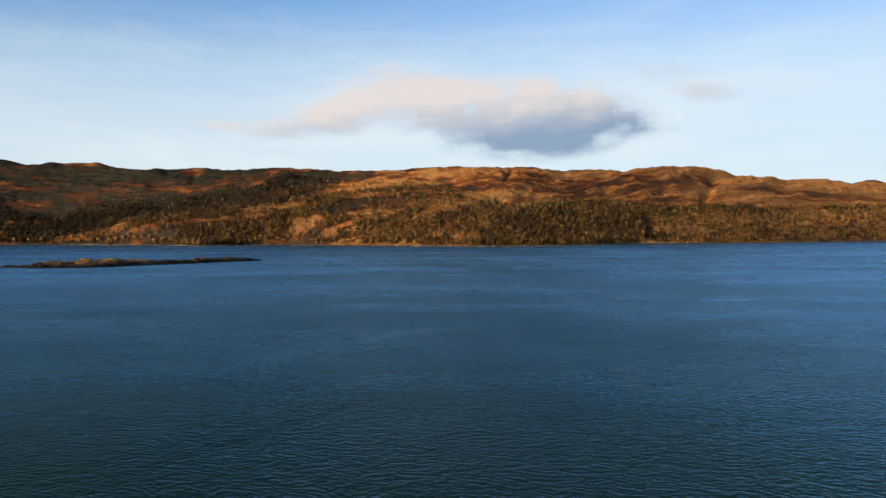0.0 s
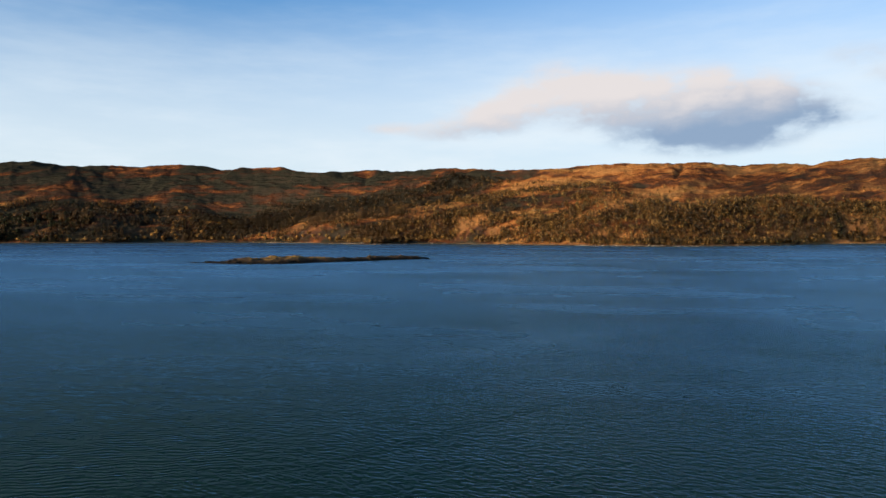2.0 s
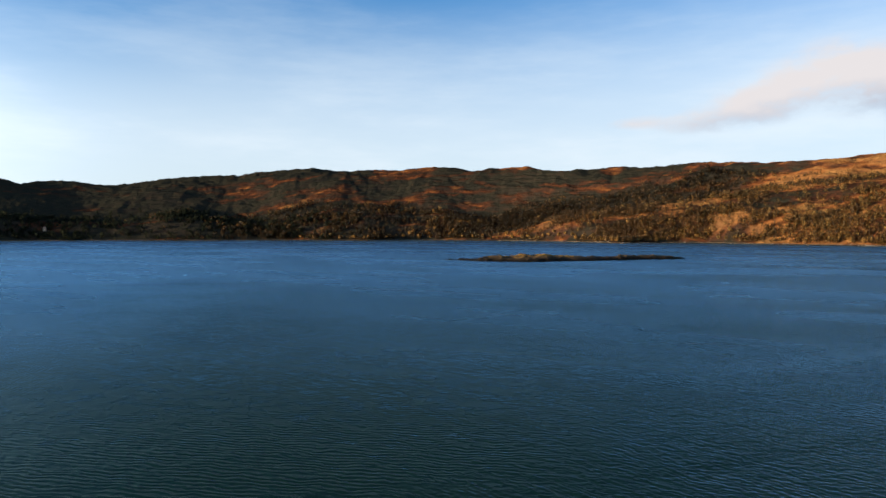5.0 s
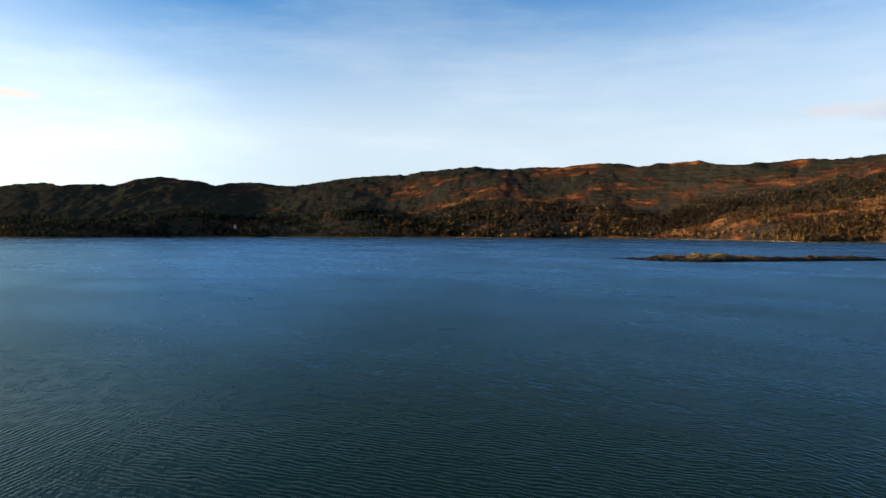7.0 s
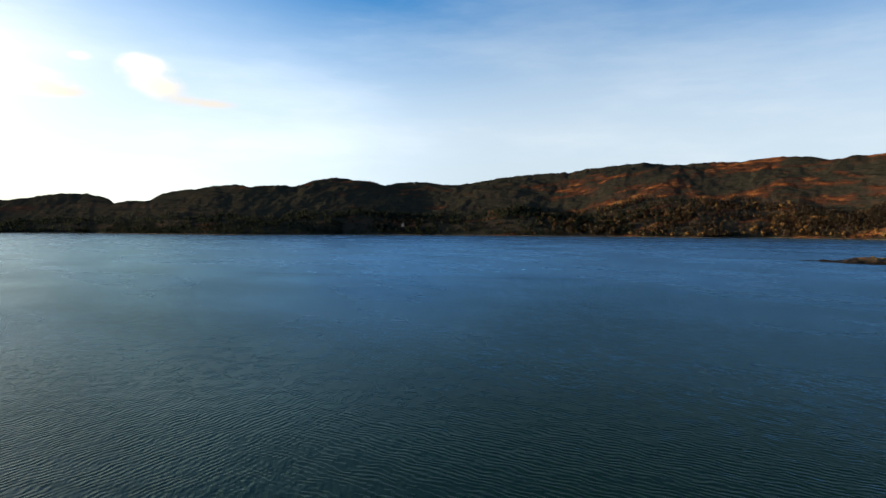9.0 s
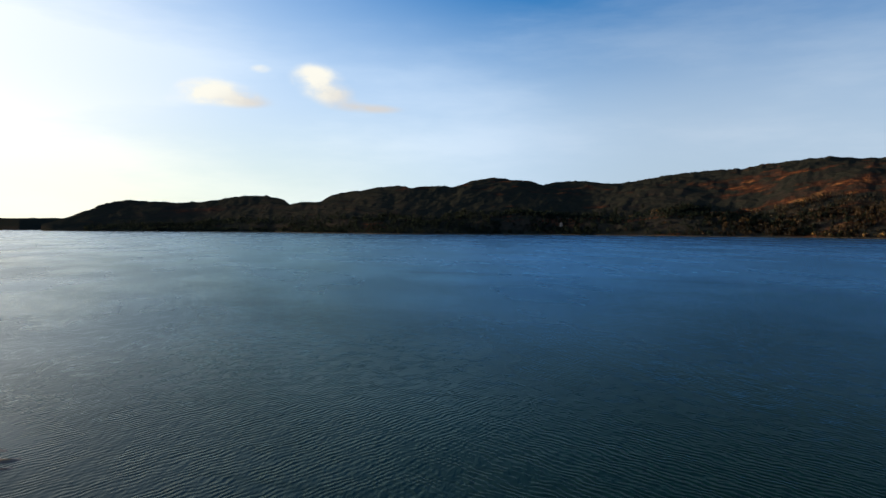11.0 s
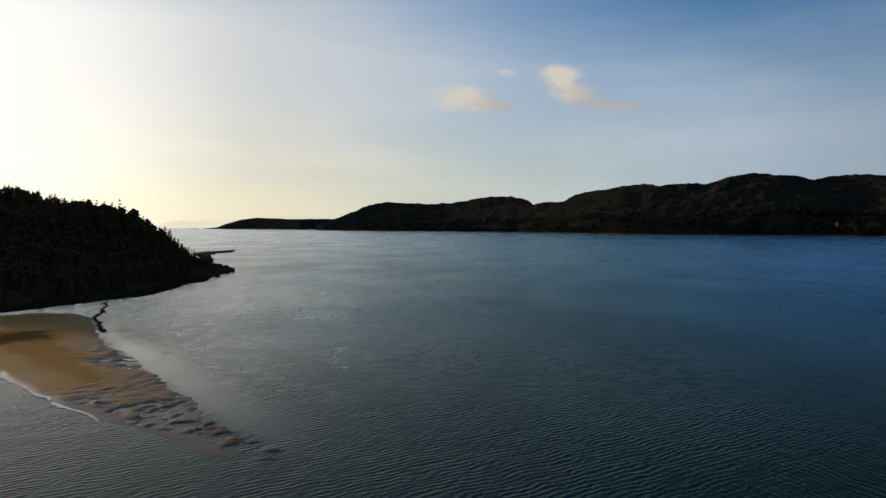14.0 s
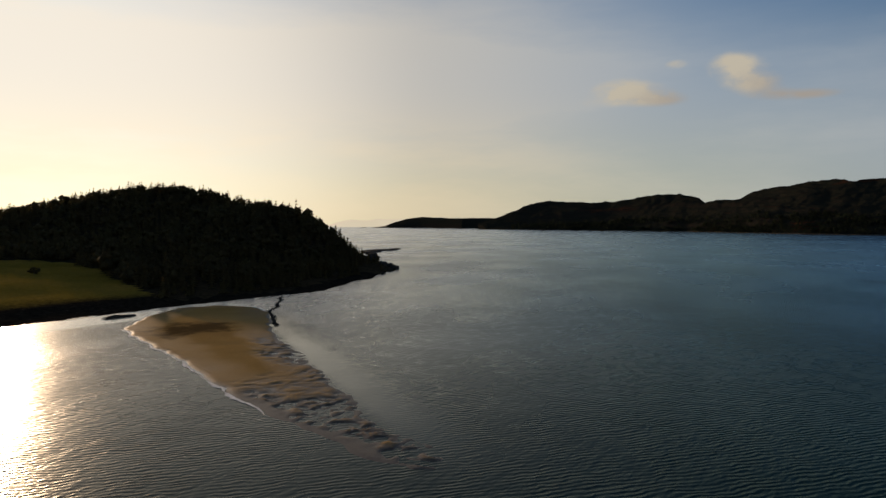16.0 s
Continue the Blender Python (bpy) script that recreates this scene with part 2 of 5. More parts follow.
def water_material():
    m, nodes, links, b = shader("loch_water")
    p = where(nodes)
    sep = nodes.new("ShaderNodeSeparateXYZ")
    links.new(p, sep.inputs[0])
    # degrees to the left of +y from the middle of the loch, run down to nothing at the back: by it the waves, and the
    # sheen and tint painted in, differ by quarter
    bearing = maths(nodes, links, "MULTIPLY", maths(nodes, links, "ARCTAN2", maths(nodes, links, "SUBTRACT", -25.0, sep.outputs["X"]), maths(nodes, links, "SUBTRACT", sep.outputs["Y"], 5.0)), 180.0 / math.pi)
    bearing = maths(nodes, links, "MULTIPLY", bearing, span(nodes, links, maths(nodes, links, "ABSOLUTE", bearing), 140.0, 176.0, 1.0, 0.0))
    # long wind ripples, crossed by finer ones, with calm streaks
    streak = noise_node(nodes, links, p, 0.006, 4, 0.55, (1.0, 2.6, 1))
    gust = noise_node(nodes, links, p, 0.03, 3, 0.5, (1.0, 1.8, 1))

    def crests(scale, angle, long, detail):
        """Short ragged wave crests lying across the wind."""
        mp = nodes.new("ShaderNodeMapping")
        mp.inputs["Rotation"].default_value = (0, 0, radians(angle))
        links.new(p, mp.inputs["Vector"])
        return noise_node(nodes, links, mp.outputs["Vector"], scale, detail, 0.5, (1.0, long, 1.0))

    def train(turn, length, wander):
        """Long-crested wind waves of one direction and wavelength."""
        mp = nodes.new("ShaderNodeMapping")
        mp.inputs["Rotation"].default_value = (0, 0, radians(turn))
        links.new(p, mp.inputs["Vector"])
        w = nodes.new("ShaderNodeTexWave")
        w.inputs["Scale"].default_value = 0.314 / length
        w.inputs["Distortion"].default_value, w.inputs["Detail"].default_value, w.inputs["Detail Scale"].default_value = wander, 3.0, 0.7
        links.new(mp.outputs[0], w.inputs["Vector"])
        return w.outputs["Fac"]

    # open water to the north and the west, and the waves that bend in round the spit
    north, west, inshore = train(-67, 1.15, 14.0), train(-113, 1.1, 10.0), train(-33, 1.0, 8.0)
    side = maths(nodes, links, "MULTIPLY_ADD", gust, 60.0, sep.outputs["X"])
    swell = maths(nodes, links, "MULTIPLY_ADD", span(nodes, links, side, -8.0, -34.0), maths(nodes, links, "SUBTRACT", west, north), north)
    bay = span(nodes, links, maths(nodes, links, "ADD", sep.outputs["X"], maths(nodes, links, "MULTIPLY", sep.outputs["Y"], 0.9)), -60.0, -100.0)
    swell = maths(nodes, links, "MULTIPLY_ADD", bay, maths(nodes, links, "SUBTRACT", inshore, swell), swell)
    # the waves stand up as the loch shoals towards the spit
    out = maths(nodes, links, "SQRT", maths(nodes, links, "ADD", maths(nodes, links, "POWER", maths(nodes, links, "ADD", sep.outputs["X"], 60.0), 2.0), maths(nodes, links, "POWER", sep.outputs["Y"], 2.0)))
    swell = maths(nodes, links, "MULTIPLY", maths(nodes, links, "SUBTRACT", swell, 0.5), span(nodes, links, out, 110.0, 560.0, 1.0, 0.0))
    swell = maths(nodes, links, "MULTIPLY", swell, span(nodes, links, crests(0.3, 100, 0.5, 2), 0.35, 0.65, 0.3, 1.15))
    cross = crests(1.15, 112, 0.3, 2)
    fetch = crests(0.62, 104, 0.42, 2)
    broad = crests(0.17, 100, 0.35, 2)
    # short steep chop, most of it on the open water to the north-east
    chop = maths(nodes, links, "MULTIPLY", span(nodes, links, crests(1.1, 74, 0.62, 2), 0.3, 0.7), span(nodes, links, bearing, 40.0, -12.0, 0.04, 0.46))
    # a band of smooth shallow water along the eastern edge of the sand spit
    off = maths(nodes, links, "ADD", maths(nodes, links, "MULTIPLY_ADD", sep.outputs["X"], -0.613, -141.0), maths(nodes, links, "MULTIPLY_ADD", sep.outputs["Y"], 0.79, 74.3))
    run = maths(nodes, links, "ADD", maths(nodes, links, "MULTIPLY_ADD", sep.outputs["X"], 0.79, 181.7), maths(nodes, links, "MULTIPLY_ADD", sep.outputs["Y"], 0.613, 57.6))
    off = maths(nodes, links, "MULTIPLY_ADD", gust, 3.0, maths(nodes, links, "SUBTRACT", off, 1.5))
    calm = maths(nodes, links, "MULTIPLY", maths(nodes, links, "MULTIPLY", span(nodes, links, off, -4.0, 0.0), span(nodes, links, off, 13.0, 1.0)),
        maths(nodes, links, "MULTIPLY", span(nodes, links, run, -35.0, -8.0), span(nodes, links, run, 140.0, 100.0)))
    # and a still channel between the spit and the beach
    along_shore = maths(nodes, links, "ADD", maths(nodes, links, "MULTIPLY_ADD", sep.outputs["X"], -0.953 / 42.0, -222.0 * 0.953 / 42.0), maths(nodes, links, "MULTIPLY_ADD", sep.outputs["Y"], 0.30 / 42.0, 149.0 * 0.30 / 42.0))
    off_shore = maths(nodes, links, "ADD", maths(nodes, links, "MULTIPLY_ADD", sep.outputs["X"], 0.30 / 9.0, 222.0 * 0.30 / 9.0), maths(nodes, links, "MULTIPLY_ADD", sep.outputs["Y"], 0.953 / 9.0, 149.0 * 0.953 / 9.0))
    channel = span(nodes, links, maths(nodes, links, "ADD", maths(nodes, links, "MULTIPLY", along_shore, along_shore), maths(nodes, links, "MULTIPLY", off_shore, off_shore)), 1.2, 0.6)
    calm = maths(nodes, links, "MAXIMUM", calm, channel)
    ruffle = maths(nodes, links, "MULTIPLY", maths(nodes, links, "MULTIPLY_ADD", calm, -0.85, 1.0), span(nodes, links, bearing, 84.0, 112.0, 1.0, 0.75))
    amount = maths(nodes, links, "MULTIPLY", ruffle, span(nodes, links, maths(nodes, links, "MULTIPLY_ADD", gust, 0.5, maths(nodes, links, "MULTIPLY", streak, 0.6)), 0.38, 0.66, 0.72, 1.08))
    height = maths(nodes, links, "MULTIPLY_ADD", cross, span(nodes, links, out, 120.0, 520.0, 0.42, 0.18), maths(nodes, links, "MULTIPLY_ADD", fetch, span(nodes, links, bearing, 45.0, 80.0, 0.75, 0.34), maths(nodes, links, "MULTIPLY_ADD", broad, 0.3, maths(nodes, links, "MULTIPLY", swell, span(nodes, links, bearing, 45.0, 80.0, 0.24, 0.20)))))
    # and longer steep waves under it
    sea = maths(nodes, links, "MULTIPLY", crests(0.36, 82, 0.55, 3), span(nodes, links, bearing, 30.0, -10.0, 0.0, 0.5))
    height = maths(nodes, links, "ADD", maths(nodes, links, "ADD", height, chop), sea)
    # long wind lines on the open loch
    lines = crests(0.011, 96, 0.10, 3)
    amount = maths(nodes, links, "MULTIPLY", amount, span(nodes, links, lines, 0.50, 0.68, 1.0, 1.22))
    ripple = bump(nodes, links, height, b, 1.0, WAVE)
    links.new(amount, ripple.inputs["Strength"])
    # slicks and wind lanes out in the loch, each between two places: gain paints their sheen paler or darker
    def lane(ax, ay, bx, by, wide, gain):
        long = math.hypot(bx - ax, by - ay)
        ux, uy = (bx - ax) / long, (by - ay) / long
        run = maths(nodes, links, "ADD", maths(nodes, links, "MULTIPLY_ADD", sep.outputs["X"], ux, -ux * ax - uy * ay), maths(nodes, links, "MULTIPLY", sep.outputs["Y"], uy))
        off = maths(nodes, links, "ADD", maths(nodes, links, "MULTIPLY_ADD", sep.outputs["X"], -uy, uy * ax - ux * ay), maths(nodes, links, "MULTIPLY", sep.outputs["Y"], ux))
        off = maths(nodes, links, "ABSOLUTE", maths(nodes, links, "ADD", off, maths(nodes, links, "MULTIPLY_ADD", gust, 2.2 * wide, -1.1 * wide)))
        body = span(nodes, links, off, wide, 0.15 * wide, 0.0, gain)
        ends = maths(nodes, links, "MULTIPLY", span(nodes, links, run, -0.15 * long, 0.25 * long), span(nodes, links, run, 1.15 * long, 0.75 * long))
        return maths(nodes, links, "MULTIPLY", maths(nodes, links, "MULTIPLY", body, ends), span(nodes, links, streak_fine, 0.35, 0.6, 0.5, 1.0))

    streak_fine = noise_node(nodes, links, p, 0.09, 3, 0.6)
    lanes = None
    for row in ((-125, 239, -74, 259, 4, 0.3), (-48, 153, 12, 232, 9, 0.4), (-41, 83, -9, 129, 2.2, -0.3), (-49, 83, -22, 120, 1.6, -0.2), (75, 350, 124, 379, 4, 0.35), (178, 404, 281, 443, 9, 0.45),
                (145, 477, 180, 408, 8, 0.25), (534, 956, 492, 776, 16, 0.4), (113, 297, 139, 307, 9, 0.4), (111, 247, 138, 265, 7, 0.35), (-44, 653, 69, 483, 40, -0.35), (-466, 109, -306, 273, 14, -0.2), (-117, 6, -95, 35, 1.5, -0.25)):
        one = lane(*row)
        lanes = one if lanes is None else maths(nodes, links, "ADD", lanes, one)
    water_body = blend(nodes, links, streak, (0.0035, 0.0150, 0.0120), (0.005, 0.020, 0.016))
    # paler and greener over the bay, lifting its dark troughs in the colour itself
    bay_lift = maths(nodes, links, "MULTIPLY", span(nodes, links, bearing, 50.0, 88.0), span(nodes, links, out, 330.0, 90.0))
    water_body = blend(nodes, links, bay_lift, water_body, (0.020, 0.040, 0.036))
    links.new(water_body, b.inputs["Base Color"])
    b.inputs["Roughness"].default_value = 0.6
    b.inputs["Specular IOR Level"].default_value = 0.0
    gloss = nodes.new("ShaderNodeBsdfGlossy")
    links.new(maths(nodes, links, "MULTIPLY", span(nodes, links, streak, 0.35, 0.65, 0.29, 0.22), maths(nodes, links, "MULTIPLY_ADD", channel, 0.4, maths(nodes, links, "MULTIPLY_ADD", calm, -0.6, 1.0))), gloss.inputs["Roughness"])
    fresnel = nodes.new("ShaderNodeFresnel")
    fresnel.inputs["IOR"].default_value = 1.333
    links.new(ripple.outputs["Normal"], gloss.inputs["Normal"])
    faint = nodes.new("ShaderNodeBump")
    links.new(span(nodes, links, bearing, 60.0, 0.0, 0.8 * WAVE, 1.0 * WAVE), faint.inputs["Distance"])
    links.new(height, faint.inputs["Height"])
    links.new(amount, faint.inputs["Strength"])
    links.new(faint.outputs["Normal"], fresnel.inputs["Normal"])
    # the sky's reflection is tinted by hand: blue on the loch, neutral sunward
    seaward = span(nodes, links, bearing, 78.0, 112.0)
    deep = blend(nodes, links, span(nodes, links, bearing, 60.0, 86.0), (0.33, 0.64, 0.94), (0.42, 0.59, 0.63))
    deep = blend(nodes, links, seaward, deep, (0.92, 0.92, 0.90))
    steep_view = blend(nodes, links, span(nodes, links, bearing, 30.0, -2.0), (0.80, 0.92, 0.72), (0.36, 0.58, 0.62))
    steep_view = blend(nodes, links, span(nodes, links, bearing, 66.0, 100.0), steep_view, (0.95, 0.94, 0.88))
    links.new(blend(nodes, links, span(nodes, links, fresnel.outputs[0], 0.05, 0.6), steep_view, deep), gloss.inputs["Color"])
    mix = nodes.new("ShaderNodeMixShader")
    # share of the sky reflected, painted in by quarter: more on the bay and the north-east than between
    quarter_sheen = maths(nodes, links, "MULTIPLY", maths(nodes, links, "MULTIPLY_ADD", maths(nodes, links, "ADD", span(nodes, links, bearing, 50.0, 76.0, -0.11, 0.02), span(nodes, links, bearing, 84.0, 114.0, 0.0, 0.62)), span(nodes, links, out, 500.0, 150.0, 0.1, 1.0), span(nodes, links, bearing, 34.0, -24.0, 1.02, 1.6)), SHEEN)
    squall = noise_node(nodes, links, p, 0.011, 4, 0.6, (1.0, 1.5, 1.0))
    quarter_sheen = maths(nodes, links, "MULTIPLY", quarter_sheen, span(nodes, links, squall, 0.34, 0.66, 0.87, 1.12))
    sheen = maths(nodes, links, "MULTIPLY", maths(nodes, links, "POWER", fresnel.outputs[0], 1.5), quarter_sheen)
    # sheen painted in: a little on the smooth band, sun glare in the channel
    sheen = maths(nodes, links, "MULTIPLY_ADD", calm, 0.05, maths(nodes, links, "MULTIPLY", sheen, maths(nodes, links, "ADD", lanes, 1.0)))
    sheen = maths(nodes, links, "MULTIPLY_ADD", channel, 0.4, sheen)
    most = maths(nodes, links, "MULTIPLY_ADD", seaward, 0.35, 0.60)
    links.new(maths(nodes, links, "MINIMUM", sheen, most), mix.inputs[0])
    links.new(b.outputs[0], mix.inputs[1])
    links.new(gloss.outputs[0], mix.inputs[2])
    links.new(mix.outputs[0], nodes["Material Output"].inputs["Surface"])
    return m


SHEEN = 0.88
WAVE = 0.27
HEATH = heath_material("autumn_moor")
WOOD_LEAF = leaf_material("olive_brown_twigs", [(0.15, (0.22, 0.160, 0.054)), (0.4, (0.31, 0.205, 0.068)), (0.6, (0.38, 0.235, 0.077)), (0.85, (0.42, 0.240, 0.082))], 0.02, 0.4)
# bare twigs darkened to stand for the shade on the hillside
SHADE_LEAF = leaf_material("shade_dark_twigs", [(0.15, (0.038, 0.036, 0.024)), (0.5, (0.060, 0.050, 0.032)), (0.85, (0.10, 0.072, 0.042))], 0.02, 0.35)
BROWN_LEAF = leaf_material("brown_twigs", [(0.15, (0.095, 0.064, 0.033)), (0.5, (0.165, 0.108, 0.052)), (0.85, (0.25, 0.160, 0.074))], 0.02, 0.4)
GREEN_LEAF = leaf_material("dark_evergreen", [(0.15, (0.016, 0.022, 0.015)), (0.5, (0.024, 0.032, 0.020)), (0.85, (0.036, 0.042, 0.024))])
FIR_LEAF = leaf_material("fir_needles", [(0.15, (0.085, 0.060, 0.026)), (0.5, (0.125, 0.095, 0.038)), (0.85, (0.17, 0.135, 0.052))])
WATER = water_material()
# ---- water: one sheet to the horizon ----
def water_sheet():
    # rings round the middle of the path, closer together near it
    radii = np.concatenate([[0.01], np.geomspace(20, 4940, 60)])
    angle = np.linspace(0, 2 * math.pi, 193)
    r, a = np.meshgrid(radii, angle, indexing="ij")
    verts = np.stack([CX - np.sin(a) * r, CY + np.cos(a) * r, 0 * r], -1).reshape(-1, 3)
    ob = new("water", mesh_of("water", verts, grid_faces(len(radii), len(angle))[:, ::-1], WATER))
    return tagged(ob, "dark blue wind-rippled sea loch water", "water", kind="structure")


water_sheet()

# ---- far shore: moorland hills ----
# degrees to the left of +y, metres from the middle of the path to the water's edge
SHORE = [(-46, 2900), (-33, 2413), (-30.6, 2237), (-27, 1990), (-21, 1798), (-17, 1681), (-13, 1461), (-8.6, 1338), (-4, 1285), (0.6, 1325), (7.5, 1375),
         (11.8, 1450), (14, 1445), (18.4, 1385), (20.5, 1460), (23, 1520), (27.5, 1615), (34, 1700), (39, 1660), (45, 1750), (51, 1765), (58.5, 1870),
         (65, 1955), (74, 1965), (77, 2040), (81.4, 2230), (85.5, 2480), (94.5, 2815), (101, 3120), (101.8, 3250)]
# the same degrees, and the crest's height above the eye in degrees
CREST_EAST = [(-46, 3.0), (-36, 3.3), (-33, 3.21), (-32, 3.48), (-30.7, 3.25), (-30, 3.48), (-28.9, 3.63), (-26.7, 3.63), (-25.8, 3.86), (-23.3, 4.03), (-22.5, 4.39),
              (-20.9, 4.74), (-18.4, 4.90), (-16.3, 4.78), (-15, 4.55), (-13.3, 4.76), (-10.6, 4.68), (-8.8, 4.84), (-7.9, 5.03), (-6.1, 4.96), (-4, 5.02),
              (-1.4, 5.08), (0.9, 4.99), (4.1, 4.71), (7.8, 4.68), (9.6, 4.84), (10.9, 4.77), (11.4, 4.85), (12.2, 4.88)]
CREST_MIDDLE = [(14.9, 4.70), (16.7, 4.57), (18, 4.71), (20.7, 4.55), (24.2, 4.49), (24.7, 4.57), (25.9, 4.87), (27.6, 4.80), (28.8, 4.74), (30.3, 4.52), (31.6, 4.86), (32.3, 4.88),
                (34.4, 4.80), (36.1, 4.57), (37.2, 4.64), (41.1, 4.45), (42, 4.62), (43.2, 4.70), (45.3, 4.52), (47.4, 4.34), (49, 3.98), (49.4, 4.07), (52.8, 3.82),
                (55.3, 3.52), (56.6, 3.26), (58.7, 3.09), (59.9, 3.25), (61.3, 3.33), (62.8, 3.28), (63.8, 3.03)]
CREST_WEST = [(65.1, 3.37), (67, 3.57), (68.1, 3.62), (69.6, 3.33), (70.8, 2.95), (72.5, 2.96), (74.5, 2.85), (75.5, 2.99), (76.9, 2.88), (78.7, 2.58), (80.9, 2.25), (81.7, 1.75),
              (82.2, 1.59), (83.2, 1.65), (84.2, 1.43), (84.6, 1.83), (85.9, 2.12), (87.8, 2.07), (89.6, 1.84), (90.9, 1.60), (93.1, 1.55), (94.9, 1.58), (96.2, 1.66),
              (97.5, 1.47), (98.7, 0.89), (100, 0.45), (101, 0.0), (101.8, -0.4)]
CREST = CREST_EAST + CREST_MIDDLE + CREST_WEST
# the same degrees, and the distance of the crest
RIDGE = [(-46, 3250), (-33, 2780), (-25, 2330), (-16, 2020), (-6, 1760), (4, 1750), (14, 1860), (24, 1960), (34, 2090), (45, 2180), (55, 2270), (65, 2390), (75, 2470), (82, 2650), (90, 3020), (97, 3280), (101.8, 3370)]


# spurs of the hillside: bearing, height, half-width, lean along the slope
SPURS = [(39, 30, 110, 0.25), (52, 22, 100, 0.3), (64, 26, 130, 0.2), (80, 24, 140, 0.2), (31, 16, 70, 0.35)]
# two lower shoulders before the moor: bearing, height of their brow above the eye in degrees, metres from the water to the brow
WOODED_SHOULDER = [(11, -2.0, 20), (9.5, -1.1, 30), (6.4, -0.7, 60), (1.7, 0.5, 110), (-2.6, 1.5, 170), (-6, 1.95, 210), (-9.7, 2.25, 235), (-13, 2.3, 240), (-16.6, 1.9, 220), (-21, 1.8, 230), (-24.4, 1.75, 230), (-30.3, 1.6, 230), (-46, 1.5, 230)]
BRACKEN_SHOULDER = [(31, -2.0, 20), (29, -1.0, 25), (26, -0.2, 60), (23.4, 0.6, 100), (18.5, 1.15, 140), (14, 1.65, 180), (10.5, 2.3, 230), (7.7, 2.85, 280), (3, 3.45, 340), (-1, 3.7, 370), (-5, 2.8, 370), (-9, -2, 370)]
# gullies that drop from the crest: bearing, where they end below it, depth, half-width
GULLIES = [(-21.9, 0.55, 20, 26), (-6.4, 0.76, 16, 18), (18.5, 0.7, 8, 30), (-27, 0.7, 7, 26)]


def shoulder(table, az):
    """Brow height in degrees and distance from the water, at a bearing."""
    return knots([(a, e) for a, e, _ in table], az), knots([(a, d) for a, _, d in table], az)


def foot_line(az):
    """The water's edge without its small bays."""
    return sum(knots(SHORE, az + k) for k in (-6, -4, -2, 0, 2, 4, 6)) / 7


def terraces(az, v):
    """Rock bands that dip gently along the hillside, -1 to 1."""
    q = np.radians(az) * 1700.0
    bend = 30 * fbm(q * 0.6, v, 200, 3, 21)
    return np.clip(ridged(q * 0.09 + 40, v + 0.16 * q + bend, 62, 3, 7) * 0.6, -1, 1)


def far_land(az, r):
    """Height of the far shore's land at a bearing and a distance."""
    edge, crest, el = knots(SHORE, az), knots(RIDGE, az), knots(CREST, az)
    s = foot_line(az)
    back = crest - s
    x, y = CX - np.sin(np.radians(az)) * r, CY + np.cos(np.radians(az)) * r
    v = r - s
    u = v / back
    c = np.clip(u, 0, 1)
    # the slope follows the broad line of the hills, the skyline its small knolls as well
    broad = sum(knots(CREST, az + k) for k in (-2.4, -1.2, 0, 1.2, 2.4)) / 5
    line = el + (0.05 * ridged(az, az * 0 + 3.3, 0.8, 2, 141) - 0.035)
    near_top = smooth(0.80, 0.98, c)
    el = broad + (line - broad) * near_top
    top = EYE + crest * np.tan(np.radians(el))
    q = np.radians(az) * 1700.0  # along the shore
    h = top * (0.55 * c + 0.45 * smooth(0.28, 1.0, c))
    window = smooth(0.02, 0.18, c) * (1 - smooth(0.9, 1.0, c))
    knolls = ridged(q * 0.42 + 0.2 * v, v + 0.1 * q, 66, 4, 9)
    relief = 7 * fbm(q * 0.5, v, 260, 3, 3) + 5 * terraces(az, v) * (0.3 + 0.7 * smooth(0.3, 0.6, c)) + 5 * knolls + 2.5 * fbm(x, y, 38, 3, 11)
    h = h + window * np.clip(top / 140, 0.15, 1) * relief
    # spurs that come down to the water, steeper on their eastern side
    for bearing, tall, wide, lean in SPURS:
        off = q - radians(bearing) * 1700.0 - lean * v
        side = np.where(off > 0, off / (wide * 1.7), off / wide)
        h = h + tall * np.exp(-side ** 2) * smooth(0.0, 0.22, c) * (1 - smooth(0.62, 0.97, c))
    for bearing, end, deep, wide in GULLIES:
        off = (q - radians(bearing) * 1700.0 - 0.15 * (back - v)) / (wide * (0.35 + 0.65 * smooth(end, 1.0, c)))
        h = h - deep * np.exp(-np.abs(off) ** 1.4) * smooth(end - 0.08, end + 0.1, c) * (1 - smooth(0.9, 0.985, c))
    for table in (WOODED_SHOULDER, BRACKEN_SHOULDER):
        brow, d = shoulder(table, az)
        high = EYE + (s + d) * np.tan(np.radians(brow))
        f = np.clip(v / d, 0, 1)
        hump = np.where(v < d, high * (1 - (1 - f) ** 1.7), high - 0.2 * (v - d)) + 2.6 * fbm(x, y, 55, 3, 23) * smooth(0.05, 0.4, f)
        k = np.clip(0.5 + (hump - h) / 14.0, 0, 1)
        h = h + (hump - h) * k + 3.5 * k * (1 - k)
    h = h + 1.2 * fbm(x, y, 14, 3, 19) * smooth(0.01, 0.1, c) * (1 - 0.5 * smooth(0.9, 1, c))
    # nothing in front of the crest stands above its line
    limit = EYE + r * np.tan(np.radians(np.minimum(el, line))) - 0.5 - 6 * (1 - c)
    h = np.where(u < 1, np.minimum(h, np.maximum(limit, top * c)), h)
    h = np.where(u > 1, top - (u - 1) * 0.25 * back, h)
    inland = r - edge + 6 * fbm(x, y, 45, 3, 40)
    h = np.maximum(h, 0) * smooth(0, 60, inland) + 2.2 * smooth(0, 22, inland) + 0.03 * np.clip(inland - 15, 0, 90)
    return np.where(inland < 0, np.maximum(-3.0, inland * 0.1), h)


